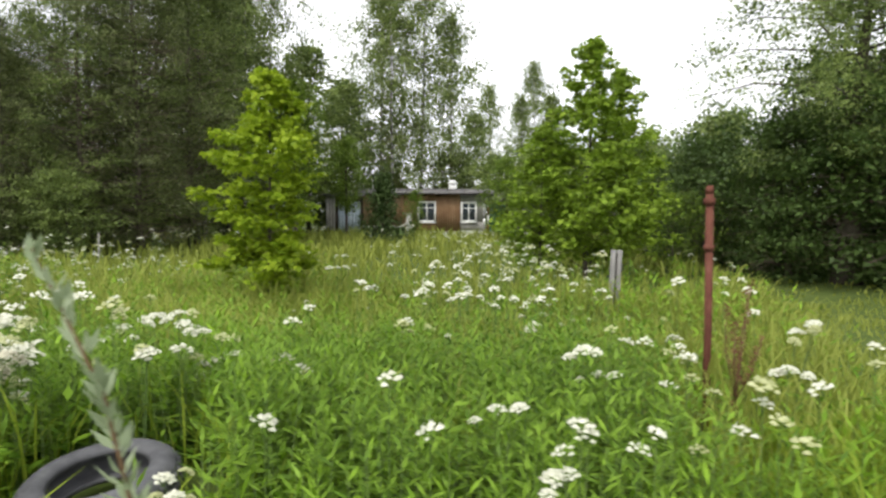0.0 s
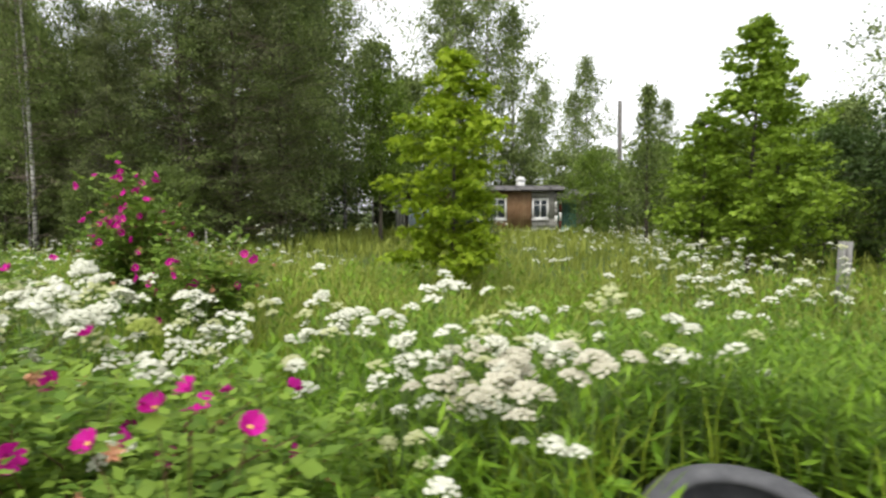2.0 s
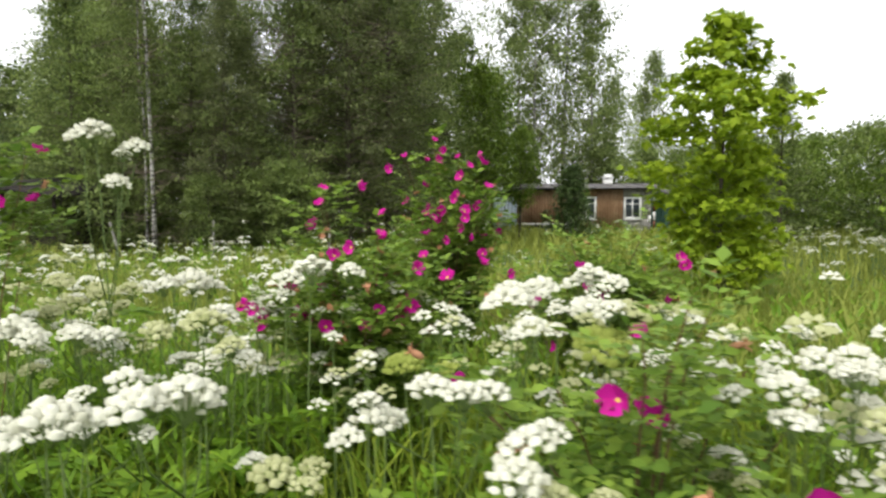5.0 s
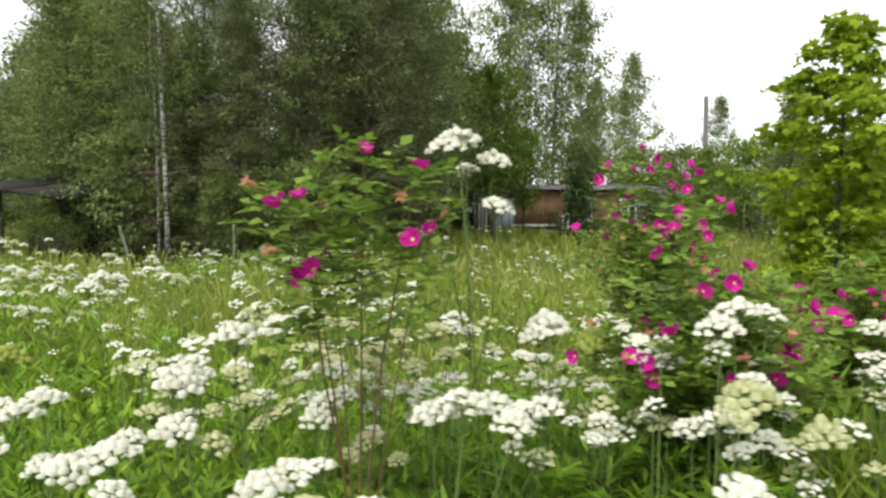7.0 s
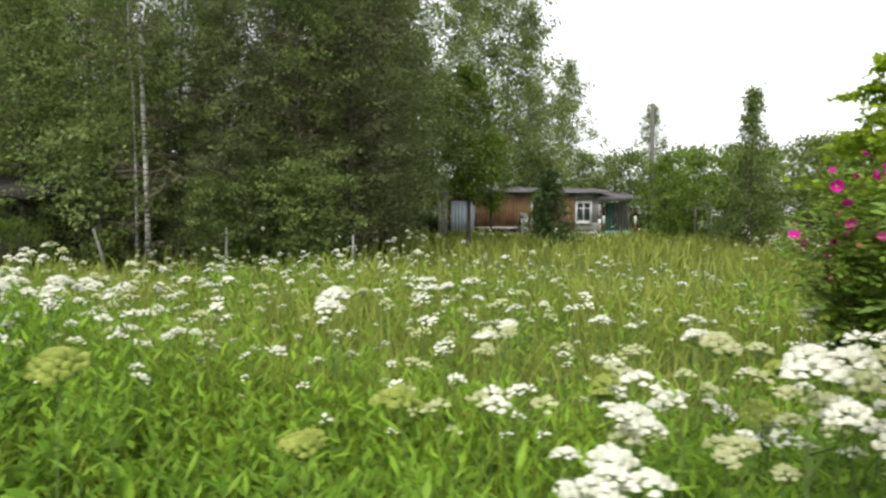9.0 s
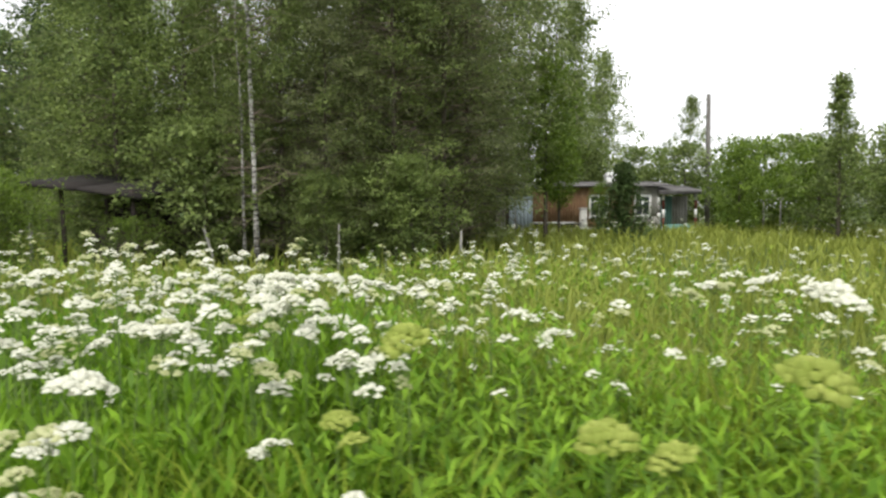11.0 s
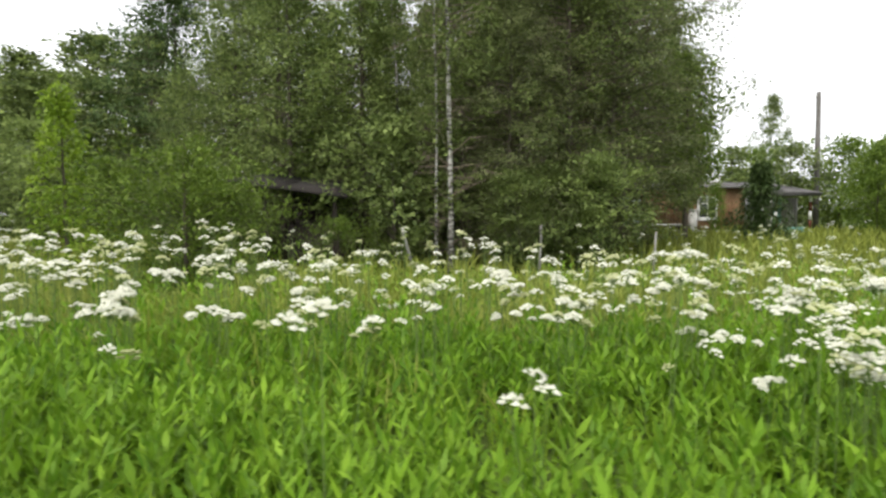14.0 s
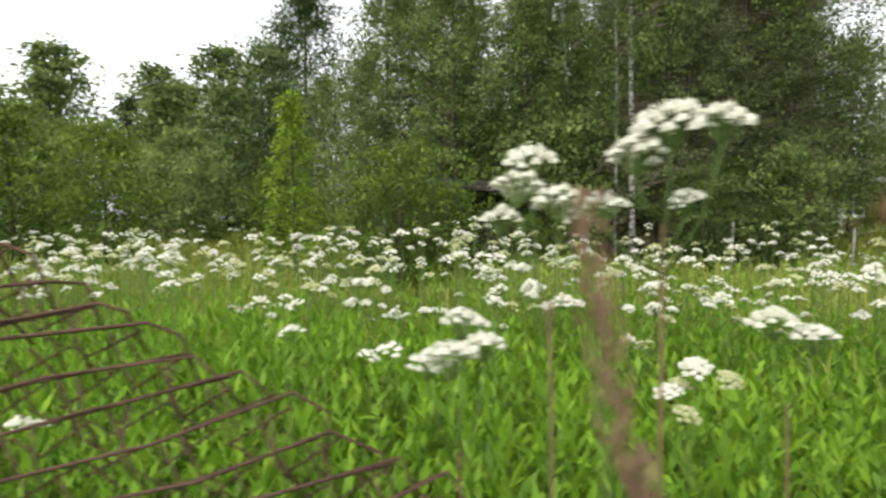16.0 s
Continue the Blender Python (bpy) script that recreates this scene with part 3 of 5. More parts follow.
# far woods beyond the meadow's end
plant_tree("spruce", BIG_SPRUCE, -28, 34, "broad dark spruce beyond the wood's end", "spruce", "trees of the far wood", 20, 1.0)
for x, y, kind, s in ((-30, 36, 0, 0.62), (-34, 37, 0, 0.62), (-38, 38, 0, 0.66), (-42, 40, 1, 0.7), (-46, 38, 0, 0.72), (-50, 36, 0, 0.8), (-54, 33, 1, 0.9), (-41, 56, 1, 1.15), (-47, 55, 0, 0.95), (-36, 34, 0, 0.55), (-43, 34, 0, 0.5), (-49, 30, 0, 0.6), (-58, 28, 0, 0.8), (-33, 42, 0, 0.9), (-38, 45, 0, 0.95), (-44, 46, 0, 0.9), (-50, 44, 0, 1.0), (-56, 40, 0, 1.0)):
    src, nm = ((WOODS_FAR, "woodland_tree") if kind == 0 else (PINE[0], "spruce"))
    plant_tree(nm, src, x, y, "tree of the dark wood beyond the meadow", "tree", "trees of the far wood", (x * 37) % 360, s, 1.55)
for x, y, s in ((-19.3, 13.7, 0.95), (-18.75, 14.3, 0.7), (-19.8, 15.0, 0.8), (-17.1, 15.8, 0.5), (-19.9, 16.0, 0.85)):
    plant_tree("low_bush", LOWBUSH, x, y, "low spreading willow bush at the meadow's edge", "bush", "willow bushes", x * 50, s)
for x, y, s in ((-16.1, 17.6, 0.8), (-13.2, 17.2, 0.5), (-11.2, 18.0, 0.6), (-17.9, 20.6, 0.9), (-19.6, 20.4, 0.8), (-12.2, 18.4, 0.55)):
    plant_tree("shrub", SHRUB[1], x, y, "dark undergrowth shrub at the foot of the wood", "shrub", "undergrowth shrubs", x * 31, s)
plant_tree("sapling", YOUNG, -21.0, 13.3, "slim bright-green sapling beside the willow bush", "sapling")
for x, y, s in ((-27.5, 17.5, 0.8), (-24.2, 20.5, 0.62), (-30.5, 18.0, 0.95), (-33, 22, 0.9), (-29, 25, 0.8), (-36, 26, 1.1), (-32, 29, 1.1), (-40, 30, 1.3), (-44, 27, 1.3)):
    plant_tree("shrub", SHRUB[0] if y < 21 else SHRUB_FAR[1], x, y, "rounded green shrub at the meadow's end", "shrub", "shrubs at the meadow's end", x * 31, s)

for x, y, s in ((-7.6, 38.5, 0.8), (-19.6, 36.5, 0.9), (-21.8, 35.5, 0.9), (-9.4, 36.6, 0.9), (-11.2, 35.6, 1.0), (-13.2, 36.2, 1.0), (-15.2, 35.2, 1.0), (-17.4, 36.0, 1.1)):
    plant_tree("shrub", SHRUB_FAR[1], x, y, "shadowed undergrowth shrub behind the wood", "shrub", "undergrowth of the wood", x * 31, s, 1.15)

# garden shrubs round the house
plant_tree("conical_tree", CONE, 4.2, 23.9, "small pointed green tree in the garden", "tree")
plant_tree("spruce", SPRUCELET, -2.68, 26.7, "little spreading spruce in front of the house", "spruce")
for x, y, k, s in ((6.6, 32.5, 0, 1.0), (8.6, 30.5, 0, 0.95), (10.6, 32.5, 1, 1.05), (12.8, 31.0, 0, 1.0), (15.2, 33.0, 1, 1.1), (18, 31, 0, 1.0), (6.0, 27.5, 0, 0.85), (8.5, 25.5, 1, 1.0),
                    (5.0, 31.6, 0, 0.72), (3.4, 41.5, 1, 1.12), (6.5, 43.5, 0, 1.15), (1.2, 44, 1, 1.2), (5.4, 38.5, 1, 1.1), (9.0, 39.5, 0, 1.2), (13, 40, 1, 1.25), (6.3, 20.5, 0, 0.85), (8.4, 19.0, 1, 1.0), (10.5, 22, 0, 1.1), (21, 29, 1, 1.2), (24, 26, 0, 1.2)):
    plant_tree("garden_shrub", SHRUB[k] if y < 29 else SHRUB_FAR[k], x, y, "tall overgrown garden shrub near the house", "shrub", "garden shrubs", (x * 77 + y * 13) % 360, s)
plant_tree("garden_shrub", SHRUB[0], 2.95, 28.2, "bright green shrub half hiding the porch", "shrub", "garden shrubs", 40, 0.86, 0.75)
plant_tree("garden_shrub", SHRUB[0], -1.6, 32.8, "leafy shrub growing before the house window", "shrub", "garden shrubs", 70, 0.54, 0.55)
for k in range(13):
    plant_tree("garden_shrub", SHRUB_FAR[k % 2], 4.5 + 2.3 * k, 46.5 + 1.5 * math.sin(k * 2.1), "green shrub of the hedge closing the garden", "shrub", "hedge shrubs", 77 * k, 0.8 + 0.15 * math.sin(k * 1.7), 1.3)
# dark thicket
for x, y, s, tn in ((8.1, 14.2, 0.8, 0), (9.8, 12.4, 0.95, 70), (11.8, 11.0, 1.05, 140), (7.4, 17.2, 0.75, 210), (10.5, 15.5, 1.15, 280), (13.5, 13.5, 1.2, 20)):
    plant_tree("dark_bush", DARKBUSH, x, y, "dense dark-green bush by the mown strip", "bush", "dark bushes", tn, s)
for x, y, s, tn in ((8.9, 13.3, 0.76, 30), (12.2, 12.6, 0.9, 160)):
    plant_tree("spreading_tree", TALLRIGHT, x, y, "tall spreading tree rising behind the dark bushes", "tree", "trees behind the bushes", tn, s)
plant_tree("low_bush", LOWBUSH, 5.6, 14.8, "yellowish low bush beside the maple", "bush", turn=15, scale=0.75)


# ---------------------------------------------------------------- house
def planks(g, x0, x1, y, z0, z1, w, mat=0, seed=0, thick=0.022, gap=0.008):
    r = np.random.default_rng(seed)
    x = x0
    while x < x1 - 0.02:
        ww = min(w * r.uniform(0.85, 1.15), x1 - x)
        dy = r.uniform(-0.006, 0.006)
        box(g, (x, y - thick + dy, z0 + r.uniform(-0.03, 0.03)), (x + ww - gap, y + dy, z1 + r.uniform(0, 0.02)), mat)
        x += ww


def window(parent, x0, x1, z0, z1, y):
    g = Geo()
    w = 0.11
    box(g, (x0, y - 0.05, z0), (x0 + w, y, z1))
    box(g, (x1 - w, y - 0.05, z0), (x1, y, z1))
    box(g, (x0 + w, y - 0.05, z1 - w), (x1 - w, y, z1))
    box(g, (x0 + w, y - 0.05, z0), (x1 - w, y, z0 + w))
    fr = part("window", g.mesh("window_surround", [M_WHITEPAINT]), parent, "white-painted wooden window surround")
    s = Geo()
    box(s, (x0 - 0.05, y - 0.12, z0 - 0.05), (x1 + 0.05, y - 0.002, z0 - 0.002))
    part("sill", s.mesh("window_sill", [M_WHITEPAINT]), fr)
    b = Geo()
    xm = (x0 + x1) / 2
    box(b, (xm - 0.03, y - 0.035, z0 + w), (xm + 0.03, y - 0.004, z1 - w))
    zc = z0 + (z1 - z0) * 0.68
    for a, c in ((x0 + w, xm - 0.03), (xm + 0.03, x1 - w)):
        box(b, (a, y - 0.033, zc - 0.02), (c, y - 0.006, zc + 0.02))
    part("glazing_bar", b.mesh("glazing_bars", [M_WHITEPAINT]), fr)
    p = Geo()
    box(p, (x0 + w, y - 0.004, z0 + w), (x1 - w, y + 0.01, z1 - w))
    part("pane", p.mesh("window_pane", [M_GLASS]), fr)
    return fr


def make_house():
    e = thing("wooden_house", "old brown plank house with white windows and low grey roof", "house", m=pose(0, 35, 0.27))
    g = Geo()
    # core walls stand behind the cladding
    box(g, (-4.7, 0.02, -0.3), (2.35, 4.6, 2.4))
    part("wall", g.mesh("house_core", [M_DARKWOOD]), e)
    g = Geo()
    planks(g, -0.45, 0.95, 0.0, 0.25, 2.4, 0.14, 0, 1)
    planks(g, -2.3, -1.55, 0.0, 0.25, 2.4, 0.14, 0, 2)
    planks(g, -1.55, -0.45, 0.0, 0.25, 0.78, 0.14, 0, 3)
    planks(g, 0.95, 2.3, 0.0, 0.25, 0.80, 0.14, 1, 4)
    planks(g, 1.92, 2.3, 0.0, 0.80, 2.4, 0.14, 1, 5)
    planks(g, -1.55, -0.45, 0.0, 2.0, 2.4, 0.14, 0, 6)
    planks(g, 0.95, 1.92, 0.0, 1.97, 2.4, 0.14, 1, 7)
    planks(g, -4.7, -2.3, 0.0, 0.55, 2.35, 0.15, 0, 8)
    part("plank_cladding", g.mesh("house_cladding", [M_PLANK, M_GREYWOOD]), e, "upright brown boards of uneven width", "stuff")
    g = Geo()
    box(g, (-4.7, -0.03, -0.25), (2.32, 0.018, 0.24))
    box(g, (0.95, -0.06, 0.2), (2.32, -0.031, 0.28), 1)
    box(g, (-4.7, -0.1, 0.5), (-2.3, -0.03, 0.56), 1)
    part("plinth", g.mesh("house_plinth", [M_GREYWOOD, M_WHITEPAINT]), e, "grey board plinth with a white drip rail")
    g = Geo()
    for k in range(6):
        box(g, (2.26, -0.1, -0.25 + k * 0.42), (2.40, -0.004, 0.12 + k * 0.42 + 0.04), k % 2)
    part("corner_post", g.mesh("corner_post", [M_WHITEPAINT, M_PALEWOOD]), e, "patchy white corner post")
    window(e, -1.52, -0.47, 0.78, 2.0, 0.0)
    window(e, 0.97, 1.90, 0.80, 1.97, 0.0)
    # shallow roof with a ragged edge
    g = Geo()
    r = np.random.default_rng(3)
    x = -4.95
    while x < 2.6:
        w = r.uniform(0.55, 0.95)
        d = r.uniform(-0.05, 0.05)
        z = r.uniform(-0.015, 0.015)
        v = [(x, -0.45 + d, 2.42 + z), (x + w + 0.03, -0.45 + d, 2.42 + z), (x + w + 0.03, 2.6, 2.78 + z), (x, 2.6, 2.78 + z)]
        v += [(a, b, c + 0.05) for a, b, c in v]
        g.add(v, [(3, 2, 1, 0), (4, 5, 6, 7), (0, 1, 5, 4), (1, 2, 6, 5), (2, 3, 7, 6), (3, 0, 4, 7)])
        x += w
    g.add([(-4.95, 2.6, 2.78), (2.6, 2.6, 2.78), (2.6, 4.9, 2.5), (-4.95, 4.9, 2.5), (-4.95, 2.6, 2.83), (2.6, 2.6, 2.83), (2.6, 4.9, 2.55), (-4.95, 4.9, 2.55)],
          [(3, 2, 1, 0), (4, 5, 6, 7), (0, 1, 5, 4), (1, 2, 6, 5), (2, 3, 7, 6), (3, 0, 4, 7)])
    part("roof", g.mesh("house_roof", [M_ROOF]), e, "low grey roof of overlapping sheets", "stuff")
    g = Geo()
    box(g, (0.28, 2.35, 2.6), (0.78, 2.85, 3.12), 0, 0.02)
    box(g, (0.22, 2.29, 3.12), (0.84, 2.91, 3.2), 0, 0.02)
    box(g, (0.32, 2.39, 3.2), (0.74, 2.81, 3.34), 0, 0.02)
    part("chimney", g.mesh("house_chimney", [M_WHITEPAINT]), e, "whitewashed brick chimney")
    # porch
    for x in (2.55, 4.35):
        g = Geo()
        for k in range(5):
            box(g, (x - 0.055, -0.16, -0.25 + k * 0.48), (x + 0.055, -0.05, -0.25 + (k + 1) * 0.48 - 0.004), k % 2, 0.012)
        part("porch_post", g.mesh("porch_post", [M_WHITEPAINT, M_RUST]), e, "porch post with peeling white paint")
    g = Geo()
    v = [(2.2, -0.5, 2.12), (4.75, -0.5, 2.08), (4.75, 2.2, 2.5), (2.2, 2.2, 2.52)]
    v += [(a, b, c + 0.06) for a, b, c in v]
    g.add(v, [(3, 2, 1, 0), (4, 5, 6, 7), (0, 1, 5, 4), (1, 2, 6, 5), (2, 3, 7, 6), (3, 0, 4, 7)])
    box(g, (2.2, -0.47, 1.98), (4.7, -0.40, 2.11))
    part("porch_roof", g.mesh("porch_roof", [M_ROOF]), e, "grey sagging porch roof")
    for x0, x1, y, z1, mat, lb in ((2.6, 3.7, 1.4, 1.9, M_TEAL, "faded teal boarding of the porch"), (3.72, 4.7, 1.6, 1.9, M_GREYWOOD, "grey boarding of the porch"), (2.65, 4.3, -0.02, 0.35, M_TEAL, "low teal porch rail boards")):
        g = Geo()
        planks(g, x0, x1, y, -0.25, z1, 0.16, 0, 11)
        part("porch_boarding", g.mesh("porch_boards", [mat]), e, lb, "stuff")
    return e


make_house()


def make_shed():
    e = thing("board_shed", "lean grey-blue board shed joined to the house", "shed", m=pose(0, 34.2, 0.25))
    g = Geo()
    box(g, (-6.6, 0.03, -0.3), (-4.75, 2.6, 2.3))
    part("wall", g.mesh("shed_core", [M_DARKWOOD]), e)
    g = Geo()
    planks(g, -6.7, -6.15, 0, -0.2, 2.35, 0.16, 1, 21)
    planks(g, -6.0, -4.75, 0, -0.1, 1.95, 0.2, 0, 22)
    part("plank_cladding", g.mesh("shed_cladding", [M_BLUEGREY, M_GREYWOOD]), e, "blue-grey upright boards", "stuff")
    g = Geo()
    beam(g, (-6.9, -0.25, 2.35), (-4.5, -0.25, 2.32), 0.3, 0.05)
    box(g, (-6.9, -0.1, 2.33), (-4.6, 2.8, 2.4))
    part("roof", g.mesh("shed_roof", [M_ROOF]), e)


make_shed()


def make_back_house():
    e = thing("gabled_outbuilding", "dark outbuilding with a steep rusty gable roof", "outbuilding", m=pose(-3.6, 47.0, 0.27))
    g = Geo()
    box(g, (-2.0, 0, -0.3), (1.4, 4, 2.6))
    part("wall", g.mesh("outbuilding_wall", [M_DARKWOOD]), e)
    g = Geo()
    for s in (-1, 1):
        a, b = -0.3, -0.3 + s * 2.1
        v = [(a, -0.3, 4.3), (b, -0.3, 2.3), (b, 4.3, 2.3), (a, 4.3, 4.3)]
        v += [(x, y, z + 0.08) for x, y, z in v]
        g.add(v, [(3, 2, 1, 0), (4, 5, 6, 7), (0, 1, 5, 4), (1, 2, 6, 5), (2, 3, 7, 6), (3, 0, 4, 7)])
    g.add([(-2.0, 0, 2.6), (1.4, 0, 2.6), (-0.3, 0, 4.25)], None, [(0, 1, 2)])
    part("roof", g.mesh("outbuilding_roof", [M_REDROOF]), e, "steep rusty-red sheet roof")
    g = Geo()
    beam(g, (-0.3, -0.33, 4.33), (1.85, -0.33, 2.32), 0.04, 0.16)
    part("barge_board", g.mesh("barge_board", [M_WHITEPAINT]), e, "pale weathered barge board")


make_back_house()


def make_barn():
    e = thing("tumbledown_barn", "low black open-fronted wooden barn under the trees", "barn", m=pose(-19.4, 16.5, 0.1))
    r = np.random.default_rng(31)
    for y, x0, x1, z1 in ((2.6, 0.3, 2.5, 1.85), (0.5, 1.0, 2.0, 1.2)):
        x = x0
        while x < x1:
            w = r.uniform(0.14, 0.2)
            g = Geo()
            box(g, (x, y, -0.2), (x + w - 0.012, y + 0.03, z1 + r.uniform(-0.1, 0.05)))
            part("wall_board", g.mesh("barn_board", [M_DARKWOOD]), e)
            x += w
    for x in (0.62, 2.1):
        g = Geo()
        tube(g, [(x, 0.1, -0.2), (x + 0.03, 0.1, 0.8), (x, 0.1, 1.9)], 0.05, 7)
        part("post", g.mesh("barn_post", [M_DARKWOOD], True), e)
    g = Geo()
    v = [(-0.1, -0.2, 1.98), (1.1, -0.35, 1.84), (1.1, 3.0, 2.2), (-0.1, 3.0, 2.35)]
    v += [(a, b, c + 0.07) for a, b, c in v]
    g.add(v, [(3, 2, 1, 0), (4, 5, 6, 7), (0, 1, 5, 4), (1, 2, 6, 5), (2, 3, 7, 6), (3, 0, 4, 7)])
    v = [(1.06, -0.25, 1.86), (2.4, -0.15, 1.66), (2.4, 3.0, 2.05), (1.06, 3.0, 2.22)]
    v += [(a, b, c + 0.06) for a, b, c in v]
    g.add(v, [(3, 2, 1, 0), (4, 5, 6, 7), (0, 1, 5, 4), (1, 2, 6, 5), (2, 3, 7, 6), (3, 0, 4, 7)])
    part("roof", g.mesh("barn_roof", [M_SHADEDROOF]), e, "sagging board roof, darkened for the shade of the trees", "stuff")


make_barn()


# ---------------------------------------------------------------- posts and small structures
def make_pole():
    e = thing("utility_pole", "tall weathered grey wooden utility pole", "pole", m=pose(6.51, 37.9, 0.27))
    g = Geo()
    tube(g, [(0.05, 0, -0.3), (0.03, 0, 3), (0, 0, 7.9)], [0.16, 0.145, 0.12], 10)
    part("pole", g.mesh("pole_shaft", [M_POLE], True), e)
    g = Geo()
    tube(g, [(-0.16, 0, 7.55), (-0.16, 0, 7.72)], [0.035, 0.045], 8)
    beam(g, (-0.17, 0, 7.56), (0.05, 0, 7.56), 0.03, 0.03)
    part("insulator", g.mesh("insulator", [M_WHITEPAINT], True), e, "white porcelain insulator on a hook")


make_pole()


def make_rusty_post():
    e = thing("rusty_post", "rusty red-brown iron pipe post standing in the grass", "post", m=pose(1.9, 4.42, float(ground_z(1.9, 4.42))))
    g = Geo()
    tube(g, [(0, 0, -0.2), (0.004, 0, 0.8), (-0.01, 0, 1.74)], 0.028, 14)
    part("pipe", g.mesh("post_pipe", [M_RUST], True), e)
    g = Geo()
    tube(g, [(-0.006, 0, 1.33), (-0.006, 0, 1.37)], 0.038, 14)
    part("collar", g.mesh("post_collar", [M_RUST], True), e, "rusty pipe collar")
    g = Geo()
    tube(g, [(-0.01, 0, 1.66), (-0.01, 0, 1.71)], 0.04, 14)
    tube(g, [(-0.012, 0, 1.74), (-0.012, 0, 1.80)], [0.03, 0.024], 12)
    part("cap", g.mesh("post_cap", [M_RUST], True), e, "rusty threaded pipe end")


make_rusty_post()


def make_stump_post():
    e = thing("fence_stub", "short pale grey split fence post in the grass", "post", m=pose(2.48, 8.9, float(ground_z(2.48, 8.9)), 0, 2))
    for x0, x1 in ((-0.075, -0.012), (0.014, 0.075)):
        g = Geo()
        box(g, (x0, -0.05, -0.2), (x1, 0.05, 1.05), 0, 0.012)
        part("plank", g.mesh("stub_plank", [M_PALEWOOD]), e)
    # a dark strip fills the gap between the planks
    g = Geo()
    box(g, (-0.012, 0.0, -0.2), (0.014, 0.045, 1.0))
    part("dark_strip", g.mesh("stub_strip", [M_DARKWOOD]), e, "dark strip between the two planks")


make_stump_post()


def make_pillar():
    x, y = -2.0, 34.4
    e = thing("concrete_gate_pillar", "pale concrete gate pillar before the house", "pillar", m=pose(x, y, 0.25))
    g = Geo()
    box(g, (-0.17, -0.17, -0.2), (0.17, 0.17, 1.25), 0, 0.03)
    part("shaft", g.mesh("pillar_shaft", [M_CONCRETE]), e)
    g = Geo()
    box(g, (-0.21, -0.21, 1.25), (0.21, 0.21, 1.33), 0, 0.03)
    part("cap", g.mesh("pillar_cap", [M_CONCRETE]), e)
    e = thing("garden_bench_rail", "low pale timber rail before the brown boards", "rail", m=pose(0, 33.9, 0.25))
    g = Geo()
    beam(g, (-4.6, 0, 0.5), (-2.3, 0, 0.52), 0.3, 0.06)
    part("board", g.mesh("rail_board", [M_PALEWOOD]), e)
    for x in (-4.5, -2.4):
        g = Geo()
        box(g, (x - 0.05, -0.05, -0.2), (x + 0.05, 0.05, 0.47))
        part("leg", g.mesh("rail_leg", [M_DARKWOOD]), e)


make_pillar()


def make_stake(x, y, h, r, label, mat, lean=0.0):
    e = thing("fence_stake", label, "stake", "old fence stakes", m=pose(x, y, float(ground_z(x, y)), 0, lean))
    g = Geo()
    tube(g, [(0, 0, -0.2), (0.01, 0.01, h * 0.5), (0, 0, h)], [r, r * 0.95, r * 0.8], 7)
    part("stake", g.mesh("stake", [mat], True), e)


for x, y, h, r, ln in ((-6.9, 27.5, 2.15, 0.03, 0), (-12.9, 16.6, 1.1, 0.03, 2), (-15.6, 16.8, 1.1, 0.04, -14), (-10.1, 17.5, 0.95, 0.03, 3), (-20.6, 18.5, 1.2, 0.05, 0), (8.6, 32.8, 1.8, 0.035, 0)):
    make_stake(x, y, h, r, "weathered grey wooden fence stake", M_GREYWOOD, ln)


def make_garden_frame():
    e = thing("garden_trellis", "thin grey wooden frame of two posts and a crossbar", "trellis", m=pose(6.2, 31.0, 0.27))
    for x in (-0.42, 0.42):
        g = Geo()
        tube(g, [(x, 0, -0.2), (x, 0, 1.6)], 0.03, 7)
        part("post", g.mesh("frame_post", [M_GREYWOOD], True), e)
    g = Geo()
    tube(g, [(-0.55, 0, 1.58), (0.55, 0, 1.62)], 0.03, 7)
    part("crossbar", g.mesh("frame_bar", [M_GREYWOOD], True), e)


make_garden_frame()


def make_tyre():
    e = thing("old_tyre", "dusty black car tyre lying on a heap of earth", "tyre", m=pose(-1.56, 2.69, 0.26, 7, -3, 0))
    prof = [(0.200, 0.035), (0.212, 0.012), (0.245, 0.0), (0.290, 0.006), (0.318, 0.03), (0.325, 0.06), (0.325, 0.13), (0.318, 0.16),
            (0.290, 0.184), (0.245, 0.19), (0.212, 0.178), (0.200, 0.155), (0.215, 0.150), (0.27, 0.15), (0.30, 0.125), (0.30, 0.065), (0.27, 0.04), (0.215, 0.04)]
    n, k = 48, len(prof)
    v = [(r * math.cos(2 * math.pi * i / n), r * math.sin(2 * math.pi * i / n), z) for i in range(n) for r, z in prof]
    q = [(i * k + j, ((i + 1) % n) * k + j, ((i + 1) % n) * k + (j + 1) % k, i * k + (j + 1) % k) for i in range(n) for j in range(k)]
    part("casing", Geo().add(v, q).mesh("tyre_casing", [M_RUBBER], True), e)
    g = Geo()
    for i in range(40):
        a = 2 * math.pi * i / 40
        c, s = math.cos(a), math.sin(a)
        for z0, z1, o in ((0.05, 0.085, 0), (0.105, 0.14, 0.07)):
            c2, s2 = math.cos(a + o), math.sin(a + o)
            t = Vector((-s2, c2, 0)) * 0.014
            p = Vector((c2, s2, 0))
            vv = [p * rr + t * sg + Vector((0, 0, zz)) for rr in (0.322, 0.333) for zz in (z0, z1) for sg in (-1, 1)]
            g.add([tuple(x) for x in vv], [(4, 5, 7, 6), (0, 4, 6, 2), (1, 3, 7, 5), (2, 6, 7, 3), (0, 1, 5, 4)])
    part("tread", g.mesh("tyre_tread", [M_RUBBER]), e)


make_tyre()


